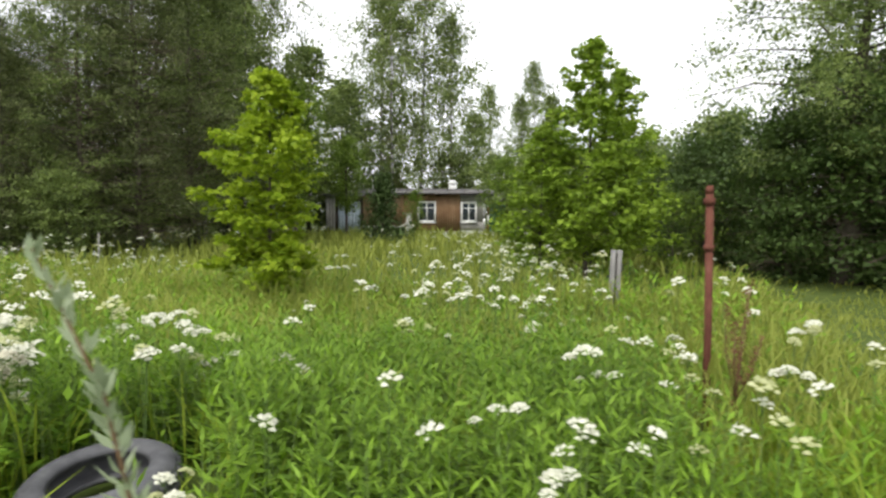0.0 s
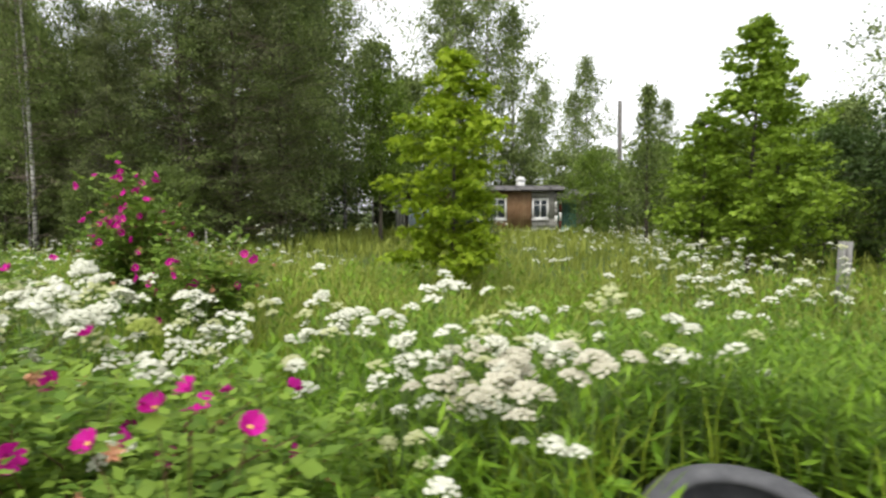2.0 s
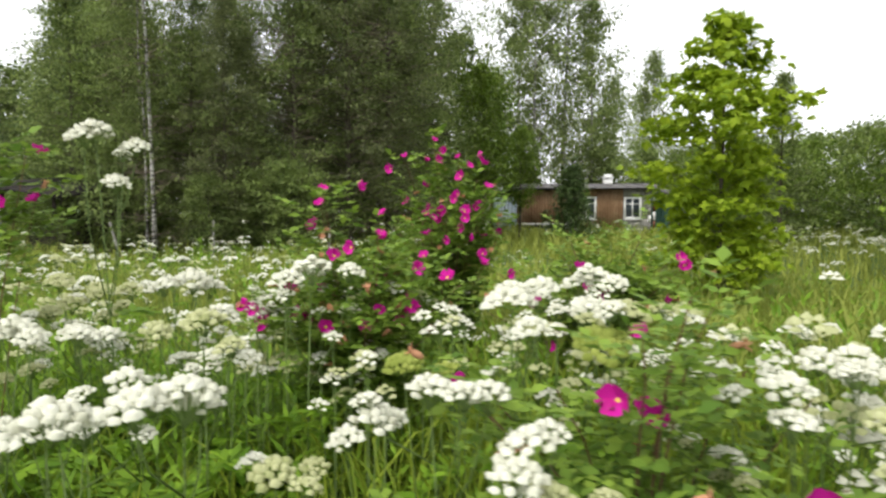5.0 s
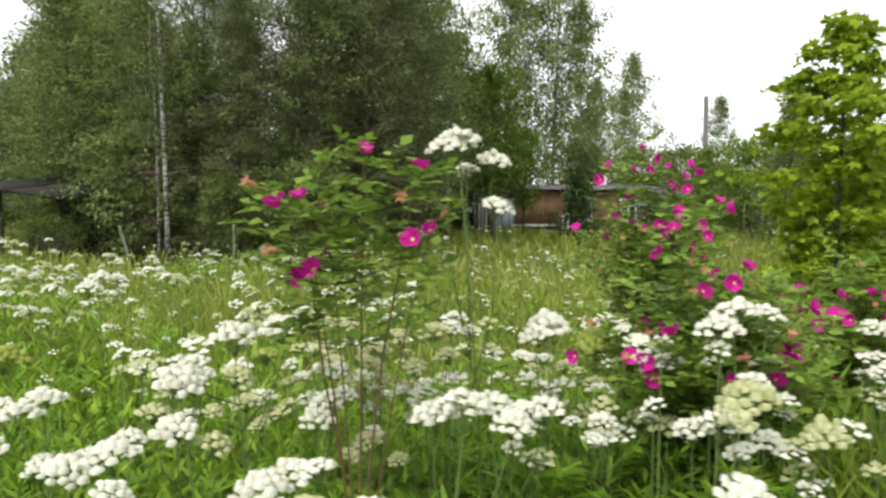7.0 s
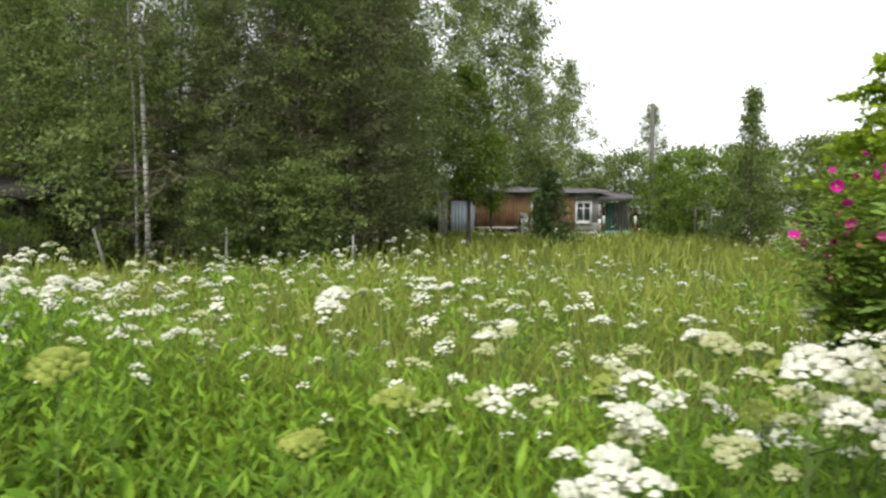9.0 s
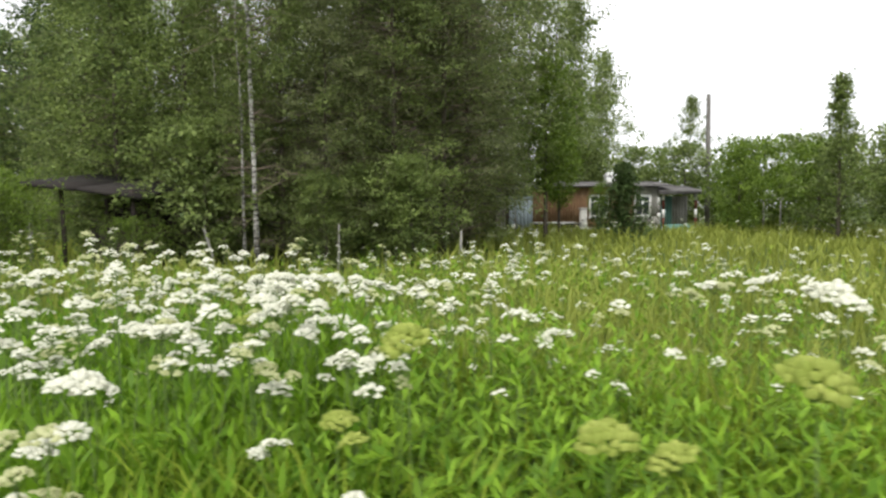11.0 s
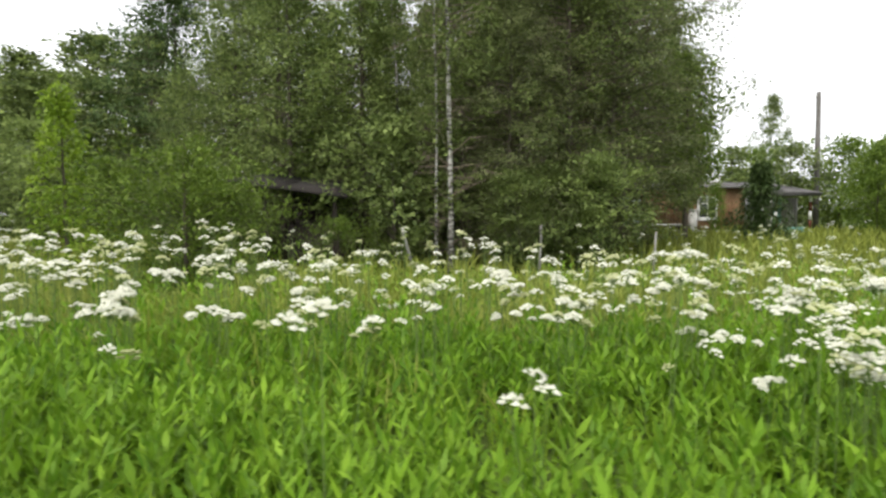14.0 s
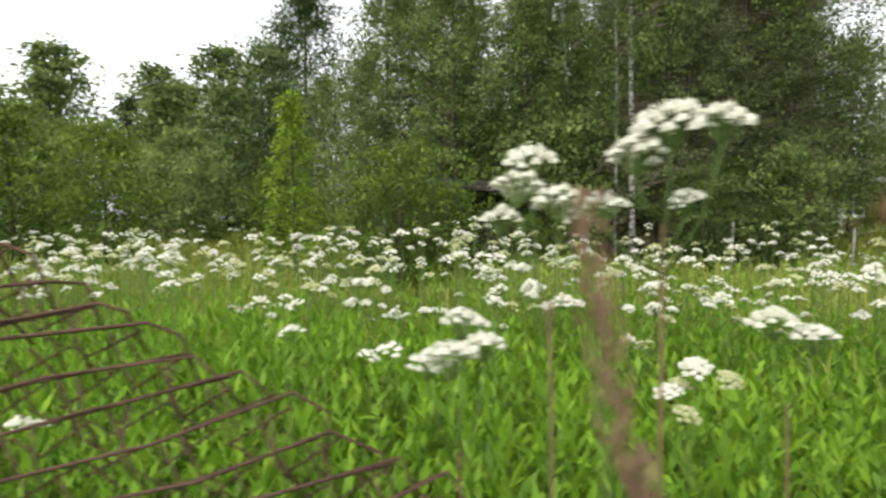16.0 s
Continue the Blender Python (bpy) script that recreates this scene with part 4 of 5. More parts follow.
# ---------------------------------------------------------------- meadow
def blades(g, x, y, h, w, rng, lean=0.55, mat=0, joints=2):
    """Arched grass blades, each a narrow strip that comes to a point."""
    k = len(x)
    z = ground_z(x, y) - 0.02
    az = rng.uniform(0, 2 * np.pi, k)
    out = np.stack([np.cos(az), np.sin(az), np.zeros(k)], 1)
    face = az + rng.normal(size=k) * 0.8 + np.pi / 2
    side = np.stack([np.cos(face), np.sin(face), np.zeros(k)], 1) * (w / 2)[:, None]
    base = np.stack([x, y, z], 1)
    bend = (lean * rng.uniform(0.15, 1.5, k) * h)[:, None]
    up = np.array([0, 0, 1.0])
    hh = h[:, None]
    p1 = base + up * hh * 0.5 + out * bend * 0.22
    p2 = base + up * hh * 0.85 + out * bend * 0.62
    p3 = base + up * hh * 0.97 + out * bend * 1.05
    v = np.stack([base - side * 0.7, base + side * 0.7, p1 - side, p1 + side, p2 - side * 0.7, p2 + side * 0.7, p3], 1)
    i = np.arange(k)[:, None] * 7
    q = np.concatenate([i + np.array([[0, 1, 3, 2]]), i + np.array([[2, 3, 5, 4]])])
    t = i + np.array([[4, 5, 6]])
    g.add(v, q, t, mat)


def near_path(x):
    """The y of the walked line at x."""
    xs = np.array([-19.0, -17.3, -15.0, -12.0, -9.0, -6.2, -4.0, -1.8, 0.0, 1.5])
    ys = np.array([3.4, 3.58, 3.68, 3.4, 2.5, 1.9, 1.24, 0.52, 0.06, -0.4])
    return np.interp(x, xs, ys)


def mown(x, y):
    """1 on the short-cut strip by the dark bushes."""
    return np.clip((x - 0.35 * y - 1.4) / 0.8, 0, 1)


def scatter(rng, k, x0, x1, d0, d1, power=1.0):
    """Places in the meadow, at a distance from d0 to d1 ahead of the walked line."""
    x = rng.uniform(x0, x1, k)
    d = d0 + (d1 - d0) * rng.uniform(0, 1, k) ** power
    return x, near_path(x) + d, d


def upright_patch(x, y):
    """How thickly the tall leafy stems stand in the near meadow."""
    a = np.exp(-((x + 0.9) / 2.2) ** 4) * np.exp(-((y - 3.9) / 1.5) ** 4)
    return a * (0.62 + 0.5 * np.sin(2.1 * x + 1.3 * y) * np.cos(1.7 * y - 0.8 * x))


def make_grass():
    rng = np.random.default_rng(21)
    for nm, k, x0, x1, d0, d1, pw, h0, h1, w0, w1, mat in (
            ("meadow_grass", 27000, -12.6, 4.5, -0.9, 4.2, 1.1, 0.30, 0.74, 0.006, 0.014, M_GRASS),
            ("meadow_grass", 12500, -21.5, -11.9, -0.9, 5.8, 1.1, 0.30, 0.74, 0.005, 0.011, M_LUSH),
            ("meadow_grass", 37000, -27, 8.5, 3.6, 11, 1.0, 0.36, 0.80, 0.012, 0.022, M_GRASS_MID),
            ("meadow_grass", 23000, -36, 13, 10, 33, 0.8, 0.35, 0.75, 0.03, 0.06, M_GRASS_FAR)):
        g = Geo()
        x, y, d = scatter(rng, k, x0, x1, d0, d1, pw)
        keep = (np.hypot((x + 1.55), (y - 2.66) * 0.9) > 0.46) & ~((y > 33.6) & (x > -7) & (x < 5))
        if mat is M_GRASS_MID:
            keep &= (x > -12 - rng.uniform(0, 1, k)) | (d > 5.6) | (rng.uniform(size=k) < 0.25)
        keep &= ~((x > -19.5) & (x < -17.35) & (y > 4.2) & (y < 5.5)) | (rng.uniform(size=k) < 0.45)
        keep &= (upright_patch(x, y) < 0.25) | (rng.uniform(size=k) < 0.4)
        x, y, d = x[keep], y[keep], d[keep]
        clump = 0.75 + 0.35 * np.sin(x * 1.3 + 2 * np.sin(y * 0.9)) * np.cos(y * 1.1 + x * 0.4)
        h = rng.uniform(h0, h1, len(x)) * clump * (1 - 0.75 * mown(x, y))
        h = np.where(d < 0.7, h * 0.75, h)
        blades(g, x, y, np.maximum(h, 0.06), rng.uniform(w0, w1, len(x)), rng)
        tagged(new(nm, g.mesh(nm, [mat])), "long uncut green meadow grass", "grass", kind="stuff")


def herb_stems(rng, x, y, h, n_leaf, leaf, wid, g, droop=0.25, stem_mat=0, leaf_mat=1, lift=0.0):
    """Upright leafy stems with lance-shaped leaves set all round."""
    k = len(x)
    z = ground_z(x, y) - 0.02
    lean = rng.normal(size=(k, 2)) * 0.08
    top = np.stack([x + lean[:, 0] * h, y + lean[:, 1] * h, z + h], 1)
    base = np.stack([x, y, z], 1)
    r = 0.0035
    v = np.stack([base + [r, 0, 0], base + [-r, r, 0], base + [-r, -r, 0], top], 1)
    i = np.arange(k)[:, None, None] * 4
    g.add(v, None, (i + np.array([[(0, 1, 3), (1, 2, 3), (2, 0, 3)]])).reshape(-1, 3), stem_mat)
    f = (np.arange(n_leaf)[None] + rng.uniform(0, 1, (k, n_leaf))) / n_leaf
    f = 0.22 + 0.78 * f
    c = base[:, None] + (top - base)[:, None] * f[..., None]
    az = np.arange(n_leaf)[None] * 2.4 + rng.uniform(0, 6.28, (k, 1))
    el = lift + 0.75 * f - 0.05 + rng.normal(size=f.shape) * 0.2
    d = np.stack([np.cos(az) * np.cos(el), np.sin(az) * np.cos(el), np.sin(el) - droop * (1 - f)], -1)
    ll = leaf * (1.15 - 0.55 * f) * rng.uniform(0.7, 1.2, f.shape)
    leaves(g, c.reshape(-1, 3), d.reshape(-1, 3), np.array([0, 0, 1.0]) + rng.normal(size=(k * n_leaf, 3)) * 0.2, ll.ravel(), (ll * wid).ravel(), leaf_mat, 0.12)


def make_herbs():
    rng = np.random.default_rng(33)
    for nm, k, x0, x1, d0, d1, nl, leaf, wid in (("leafy_herbs", 3550, -11.8, 4, 0.75, 4.6, 14, 0.165, 0.19), ("lush_herbs", 3300, -21.5, -11.8, 0.75, 5.6, 14, 0.16, 0.24), ("leafy_herbs", 3300, -26, 7, 4.2, 11, 11, 0.16, 0.25), ("broad_leaves", 1700, -20, 2, 0.6, 3.2, 7, 0.15, 0.5), ("lance_leaf_clumps", 1500, -21, -11.4, 0.8, 4.4, 11, 0.21, 0.25), ("broad_leaves", 2300, -21, -8.5, 0.6, 4.2, 9, 0.12, 0.45), ("fern_like_herbs", 900, -21, -8.6, 0.8, 3.6, 16, 0.11, 0.34)):
        x, y, d = scatter(rng, k, x0, x1, d0, d1, 0.9)
        keep = (np.hypot((x + 1.55), (y - 2.6) * 0.8) > 0.52) & (mown(x, y) < 0.3)
        clump = np.sin(x * 0.9 + 1.5 * np.sin(y * 0.8)) * np.cos(y * 0.9) + rng.normal(size=k) * 0.35
        keep &= clump > -0.6
        keep &= ~((x > -19.5) & (x < -17.35) & (y > 4.2) & (y < 5.5)) | (rng.uniform(size=k) < 0.4)
        x, y = x[keep], y[keep]
        h = rng.uniform(0.45, 0.85, len(x)) * np.clip(0.78 + 0.3 * clump[keep], 0.55, 1.15) * (0.6 if nm == "broad_leaves" else 0.85 if nm == "lance_leaf_clumps" else 1.0)
        g = Geo()
        herb_stems(rng, x, y, h, nl, leaf, wid, g, lift=0.4 if nm in ("lush_herbs", "lance_leaf_clumps") else 0.1)
        tagged(new(nm, g.mesh(nm, [M_STEM, M_LUSHHERB if nm == "lush_herbs" else M_HERB])), "bright-green lance-leaved herbs growing in the meadow", "herbs", kind="stuff")


def make_upright_stems():
    rng = np.random.default_rng(35)
    x, y = rng.uniform(-3.4, 1.6, 5200), rng.uniform(2.0, 5.6, 5200)
    keep = (rng.uniform(size=5200) < upright_patch(x, y)) & (np.hypot(x + 1.56, (y - 2.6) * 0.8) > 0.55)
    x, y = x[keep], y[keep]
    g = Geo()
    herb_stems(rng, x, y, rng.uniform(0.5, 0.92, len(x)), 20, 0.125, 0.2, g)
    tagged(new("upright_herbs", g.mesh("upright_herbs", [M_STEM, M_UPRIGHT])), "dense dark-green upright leafy stems in the meadow", "herbs", kind="stuff")


make_upright_stems()


# ---- umbellifers
def umbel_geo(g, rng, c, radius, n, white, green, florets=7, axis=(0, 0, 1)):
    """One compound umbel: rays from a point to small domed heads of florets."""
    c = np.asarray(c, float)
    i = np.arange(n) + 0.5
    rr = radius * np.sqrt(i / n)
    az = i * 2.39996 + rng.uniform(0, 6)
    z = radius * 0.62 * (1 - (rr / radius) ** 2) + rng.normal(size=n) * radius * 0.05
    axis = np.array(unit(np.asarray(axis, float)))
    s = np.array(unit(np.cross(axis, [0.0, 1.0, 0.1])))
    t = np.cross(axis, s)
    head = c + s * (rr * np.cos(az))[:, None] + t * (rr * np.sin(az))[:, None] + axis * z[:, None]
    foot = c - axis * radius * 0.75
    # rays
    side = s * 0.0012
    v = np.stack([np.broadcast_to(foot - side, head.shape), np.broadcast_to(foot + side, head.shape), head + side, head - side], 1)
    g.add(v, np.arange(n)[:, None] * 4 + np.arange(4)[None], None, green)
    # umbellets: a rounded knob each, roughened by florets
    hr = radius * (0.26 if n > 12 else 0.33)
    m = 5
    ang = np.arange(m) * 2 * np.pi / m
    hr_k = (hr * rng.uniform(0.75, 1.25, n))[:, None, None]
    tilt = unit(axis * 0.9 + (head - foot) / radius * 0.55)[:, None]
    round_ = (s * np.cos(ang)[:, None] + t * np.sin(ang)[:, None])[None]
    k = np.arange(m)
    rough = rng.uniform(0.82, 1.18, (n, m, 1))
    if n > 12:
        v = np.concatenate([head[:, None] + tilt * hr_k * 0.75, head[:, None] + tilt * hr_k * 0.45 + round_ * hr_k * 0.72 * rough,
                            head[:, None] - tilt * hr_k * 0.25 + round_ * hr_k * rough[:, ::-1]], 1)
        tri = np.stack([np.zeros(m, int), 1 + k, 1 + (k + 1) % m], -1)
        quad = np.stack([1 + k, 1 + m + k, 1 + m + (k + 1) % m, 1 + (k + 1) % m], -1)
        base = np.arange(n)[:, None, None] * (2 * m + 1)
        g.add(v, (base + quad[None]).reshape(-1, 4), (base + tri[None]).reshape(-1, 3), white)
    else:
        v = np.concatenate([head[:, None] + tilt * hr_k * 0.7, head[:, None] - tilt * hr_k * 0.2 + round_ * hr_k * rough], 1)
        tri = np.stack([np.zeros(m, int), 1 + k, 1 + (k + 1) % m], -1)
        g.add(v, None, (np.arange(n)[:, None, None] * (m + 1) + tri[None]).reshape(-1, 3), white)
    if florets:
        m = n * florets
        hc = np.repeat(head, florets, 0)
        bulge = unit(rng.normal(size=(m, 3)) + axis * 0.7)
        tangent = unit(np.cross(bulge, rng.normal(size=(m, 3))))
        size = hr * rng.uniform(0.35, 0.65, m)
        leaves(g, hc + bulge * hr * rng.uniform(0.75, 1.0, (m, 1)) - tangent * size[:, None] / 2, tangent, bulge + rng.normal(size=(m, 3)) * 0.4, size, size * 0.9, white, 0.1)


def umbellifer_set(seed, h, stalks, radius, n=20, florets=5, buds=False, petals=None):
    """Stem with feathery leaves, and separate umbels: meshes to share."""
    rng = np.random.default_rng(seed)
    g = Geo()
    stalk_meshes = []
    bend = rng.normal(size=2) * 0.05
    main = [(0, 0, -0.03), (bend[0] * 0.3, bend[1] * 0.3, h * 0.5), (bend[0], bend[1], h - radius * 0.75)]
    tube(g, main, [0.005, 0.0036, 0.0022], 5)
    ums = [((bend[0], bend[1], h), radius)]
    for k in range(stalks - 1):
        f = rng.uniform(0.5, 0.82)
        p0 = np.array([bend[0] * f, bend[1] * f, h * f])
        az = k * 2.4 + rng.uniform(0, 1.5)
        r = radius * rng.uniform(0.6, 0.95)
        tip = p0 + np.array([math.cos(az), math.sin(az), 0]) * rng.uniform(0.07, 0.2) + np.array([0, 0, (h - h * f) * rng.uniform(0.7, 1.08)])
        foot = tip - np.array([0, 0, r * 0.75])
        sg = Geo()
        tube(sg, [p0, (p0 + foot) / 2 + np.array([math.cos(az), math.sin(az), 0]) * 0.03, foot], [0.003, 0.0026, 0.002], 4)
        stalk_meshes.append(sg.mesh("umbel_stalk", [M_STEM], True))
        ums.append((tuple(tip), r))
    # feathery leaves
    lg = Geo()
    for k in range(6):
        f = rng.uniform(0.12, 0.6)
        az = rng.uniform(0, 6.28)
        out = np.array([math.cos(az), math.sin(az), 0])
        p0 = np.array([0, 0, h * f])
        ln = rng.uniform(0.14, 0.26)
        m = 9
        a = np.repeat(np.linspace(0.2, 1, m), 2)[:, None]
        sgn = np.tile([1, -1], m)[:, None]
        c = p0 + out * ln * a + np.array([0, 0, 1]) * ln * (0.5 * a - 0.55 * a * a)
        side = np.cross(out, [0, 0, 1.0])
        d = out * 0.6 + side * sgn * 0.9 + rng.normal(size=(2 * m, 3)) * 0.2
        leaves(lg, c, d, np.array([0, 0, 1.0]) + rng.normal(size=(2 * m, 3)) * 0.15, (ln * (0.5 - 0.32 * a))[:, 0] + 0.02, (ln * (0.5 - 0.32 * a))[:, 0] * 0.42, 0, 0.1)
        tube(lg, [p0, p0 + out * ln * 0.5 + np.array([0, 0, ln * 0.12]), p0 + out * ln], [0.002, 0.0015, 0.001], 3)
    stem = g.mesh("umbellifer_stem", [M_STEM], True)
    leaf = lg.mesh("umbellifer_leaf", [M_HERB])
    heads = []
    for c, r in ums:
        ug = Geo()
        umbel_geo(ug, rng, (0, 0, 0), r, n, 0, 1, florets, (rng.normal() * 0.2, rng.normal() * 0.2, 1))
        heads.append((c, ug.mesh("umbel", [petals or (M_CREAM if buds and rng.uniform() < 0.5 else M_WHITE), M_STEM], True)))
    return stem, leaf, heads, stalk_meshes


def plant_umbellifer(meshes, x, y, turn, scale, label, name="umbellifer", group="white umbellifers", lean=0.0):
    e = thing(name, label, "wildflower", group)
    e.matrix_world = pose(x, y, float(ground_z(x, y)), lean, 0, turn) @ Matrix.Diagonal((scale, scale, scale, 1))
    part("stem", meshes[0], e)
    part("foliage", meshes[1], e, kind="stuff")
    for me in meshes[3]:
        part("stalk", me, e)
    for c, me in meshes[2]:
        o = part("umbel", me, e)
        o.location = c


def branching_umbellifer(seed, foot, fork, heads, label):
    """One upright stem that forks below its flower heads; a head is x, y, z and radius."""
    rng = np.random.default_rng(seed)
    z0 = float(ground_z(*foot))
    e = thing("tall_umbellifer", label, "wildflower", "tall umbellifers", m=pose(foot[0], foot[1], z0))
    o = np.array([foot[0], foot[1], z0])
    f = np.array(fork) - o
    g = Geo()
    tube(g, [(0, 0, -0.03), tuple(f * [0.3, 0.3, 0.5] + [0.008, 0, 0]), tuple(f)], [0.0048, 0.004, 0.003], 6)
    part("stem", g.mesh("forked_stem", [M_RSTEM], True), e, "reddish upright stem")
    for x, y, z, r in heads:
        c = np.array([x, y, z]) - o
        p0 = f * [1, 1, rng.uniform(0.9, 1.0)]
        t = c - [0, 0, r * 0.75]
        g = Geo()
        tube(g, [tuple(p0), tuple(p0 + (t - p0) * [0.65, 0.65, 0.45]), tuple(t)], [0.0026, 0.0022, 0.0018], 5)
        part("stalk", g.mesh("fork_stalk", [M_STEM], True), e)
        g = Geo()
        umbel_geo(g, rng, (0, 0, 0), r, 18, 0, 1, 6, (rng.normal() * 0.25, rng.normal() * 0.25, 1))
        part("umbel", g.mesh("forked_umbel", [M_WHITE, M_STEM], True), e).location = tuple(c)


def flower_density(x, y):
    """How thickly the white flowers stand, by parts of the meadow."""
    d = y - near_path(x)
    a = np.exp(-((x + 6.3) / 2.4) ** 4) * np.exp(-((d - 1.9) / 1.3) ** 2) * 0.95
    a = a + np.exp(-((x + 2.5) / 1.4) ** 2) * np.exp(-((d - 2.6) / 1.1) ** 2) * 0.75
    a = a + np.exp(-((x - 1.2) / 1.3) ** 2) * np.exp(-((d - 3.4) / 1.4) ** 2) * 0.14
    strip = np.exp(-((x - 0.12 * (y - 6) - 0.55) / 0.9) ** 2) * np.clip((y - 4) / 3, 0, 1) * np.clip((24 - y) / 8, 0, 1)
    a = a + strip * 0.5
    mid = np.where(x < -13.5, 5.3, 4.5)
    wide = np.where(x < -13.5, np.where(d < mid, 1.1, 2.2), 1.9)
    a = a + 1 / (1 + np.exp(-(-11.7 - x) / 0.5)) * np.exp(-((d - mid) / wide) ** 2) * 0.95
    a = a + np.exp(-((x + 12.2) / 1.0) ** 2) * np.exp(-((d - 1.5) / 0.7) ** 2) * 0.55
    a = a + 0.03 * (d > 1.2) + 0.10 * (x < -8) * (d > 2.9) * (x > -12)
    a = a * (1 - 0.97 * np.exp(-((x + 10.0) / 1.4) ** 6) * (d < 2.9))
    return a * (1 - mown(x, y))


def make_umbellifers():
    rng = np.random.default_rng(44)
    kinds = [umbellifer_set(100 + k, 1.0, (4, 4, 3, 5, 3, 4)[k], (0.07, 0.064, 0.08, 0.058, 0.074, 0.066)[k], buds=k in (3, 5), n=21, florets=3) for k in range(6)]
    n = 0
    while n < 165:
        x = rng.uniform(-20, 3.2)
        d = 0.95 + 4.2 * rng.uniform() ** 1.2
        y = float(near_path(x)) + d
        if rng.uniform() > float(flower_density(x, y)) or math.hypot(x + 1.55, y - 2.6) < 0.6:
            continue
        s = rng.uniform(0.62, 1.0) * (1.12 if -10 < x < -3 else 0.95)
        if d < 1.3:
            s *= 0.85
        plant_umbellifer(kinds[int(rng.integers(0, 6))], x, y, rng.uniform(0, 360), s, "wild meadow umbellifer with flat white flower heads", lean=rng.normal() * 4)
        n += 1
    for k in range(9):
        x = -8.3 + 2.9 * (k + rng.uniform(-0.4, 0.4)) / 8
        plant_umbellifer(kinds[(0, 1, 2, 4)[k % 4]], x, float(near_path(x)) + rng.uniform(1.1, 1.7), rng.uniform(0, 360), rng.uniform(0.8, 1.0), "large-headed white umbellifer at the meadow's near edge", lean=rng.normal() * 4)
    # fading plants whose wide heads have turned yellow-green
    faded = [umbellifer_set(120 + k, 1.0, (1, 2)[k], (0.095, 0.08)[k], 34, 3, petals=M_GREENHEAD) for k in range(2)]
    for k in range(15):
        x = -12.5 + 8.5 * (k + rng.uniform(-0.4, 0.4)) / 14
        plant_umbellifer(faded[k % 2], x, float(near_path(x)) + rng.uniform(1.3, 3.4), rng.uniform(0, 360), rng.uniform(0.72, 0.95), "umbellifer with wide yellow-green heads gone to seed", "faded_umbellifer", "fading umbellifers", rng.normal() * 5)
    # a clump of drying, cream-coloured heads behind the tyre
    dried = umbellifer_set(126, 1.0, 5, 0.075, 21, 4, petals=M_DRIED)
    for k in range(7):
        plant_umbellifer(dried, -2.24 + 0.16 * math.cos(k * 2.4) - 0.05 * k, 2.62 + 0.18 * math.sin(k * 2.4) + 0.1 * k, 50 * k, 0.79 + 0.04 * math.sin(k * 3.1), "drying umbellifer with cream-coloured crumpled heads", "drying_umbellifer", "drying umbellifers", 3 * math.sin(k))
    # the rest, joined
    g = Geo()
    n = 0
    while n < 1180:
        x = rng.uniform(-30, 6)
        d = 2.2 + 22 * rng.uniform() ** 1.6
        y = float(near_path(x)) + d
        if rng.uniform() > float(flower_density(x, y)) * 1.3 or y > 26 or math.hypot(x + 1.55, y - 2.6) < 0.6:
            continue
        h = rng.uniform(0.6, 1.02) + (0.22 * rng.uniform() if x < -12 else 0) + (0.12 if x < -16.5 else 0)
        z = float(ground_z(x, y))
        k = int(rng.integers(1, 4))
        for j in range(k):
            c = np.array([x + rng.normal() * 0.08 * (j > 0), y + rng.normal() * 0.08 * (j > 0), z + h * (1 - 0.12 * j * rng.uniform())])
            r = rng.uniform(0.036, 0.064)
            umbel_geo(g, rng, c, r, 9 if d < 8 else 6, 0 if rng.uniform() < 0.7 else 2, 1, 0 if d > 4.5 else 2, (rng.normal() * 0.2, rng.normal() * 0.2, 1))
            b = np.array([x, y, z])
            t = c - np.array([0, 0, r * 0.75])
            w = np.array([0.0035, 0, 0])
            g.add([b - w, b + w, t + w * 0.6, t - w * 0.6], [(0, 1, 2, 3)], None, 1)
        n += 1
    n = 0
    while n < 900:
        if n % 3:
            x, y = rng.uniform(-13.5, -4.5), 0.0
            d = rng.uniform(2.6, 11)
            y = float(near_path(x)) + d
        else:
            y = rng.uniform(5.5, 22)
            x = 0.6 + 0.13 * (y - 6) + rng.normal() * (0.7 + 0.06 * y)
        if float(mown(x, y)) > 0.4:
            continue
        z = float(ground_z(x, y))
        h = rng.uniform(0.5, 0.85)
        c = np.array([x, y, z + h])
        umbel_geo(g, rng, c, rng.uniform(0.018, 0.042), 5, 0 if rng.uniform() < 0.75 else 2, 1, 0, (rng.normal() * 0.2, rng.normal() * 0.2, 1))
        w = np.array([0.002, 0, 0])
        b = np.array([x, y, z])
        g.add([b - w, b + w, c + w * 0.5, c - w * 0.5], [(0, 1, 2, 3)], None, 1)
        n += 1
    tagged(new("distant_umbellifers", g.mesh("distant_umbellifers", [M_WHITE, M_STEM, M_CREAM])), "countless white umbellifers spread over the meadow", "wildflowers", kind="stuff")
    # tall ones above the rest
    tall = umbellifer_set(140, 1.75, 5, 0.07, 18, 7)
    plant_umbellifer(tall, -7.02, 4.15, 30, 1.0, "tall umbellifer standing above the roses", "tall_umbellifer", "tall umbellifers")
    branching_umbellifer(151, (-17.11, 4.60), (-17.095, 4.592, 1.40), [(-17.098, 4.535, 1.545, 0.05), (-17.01, 4.57, 1.55, 0.042), (-17.145, 4.555, 1.50, 0.045), (-17.065, 4.57, 1.43, 0.026), (-17.19, 4.57, 1.42, 0.036)], "tall many-branched umbellifer on a reddish stem")
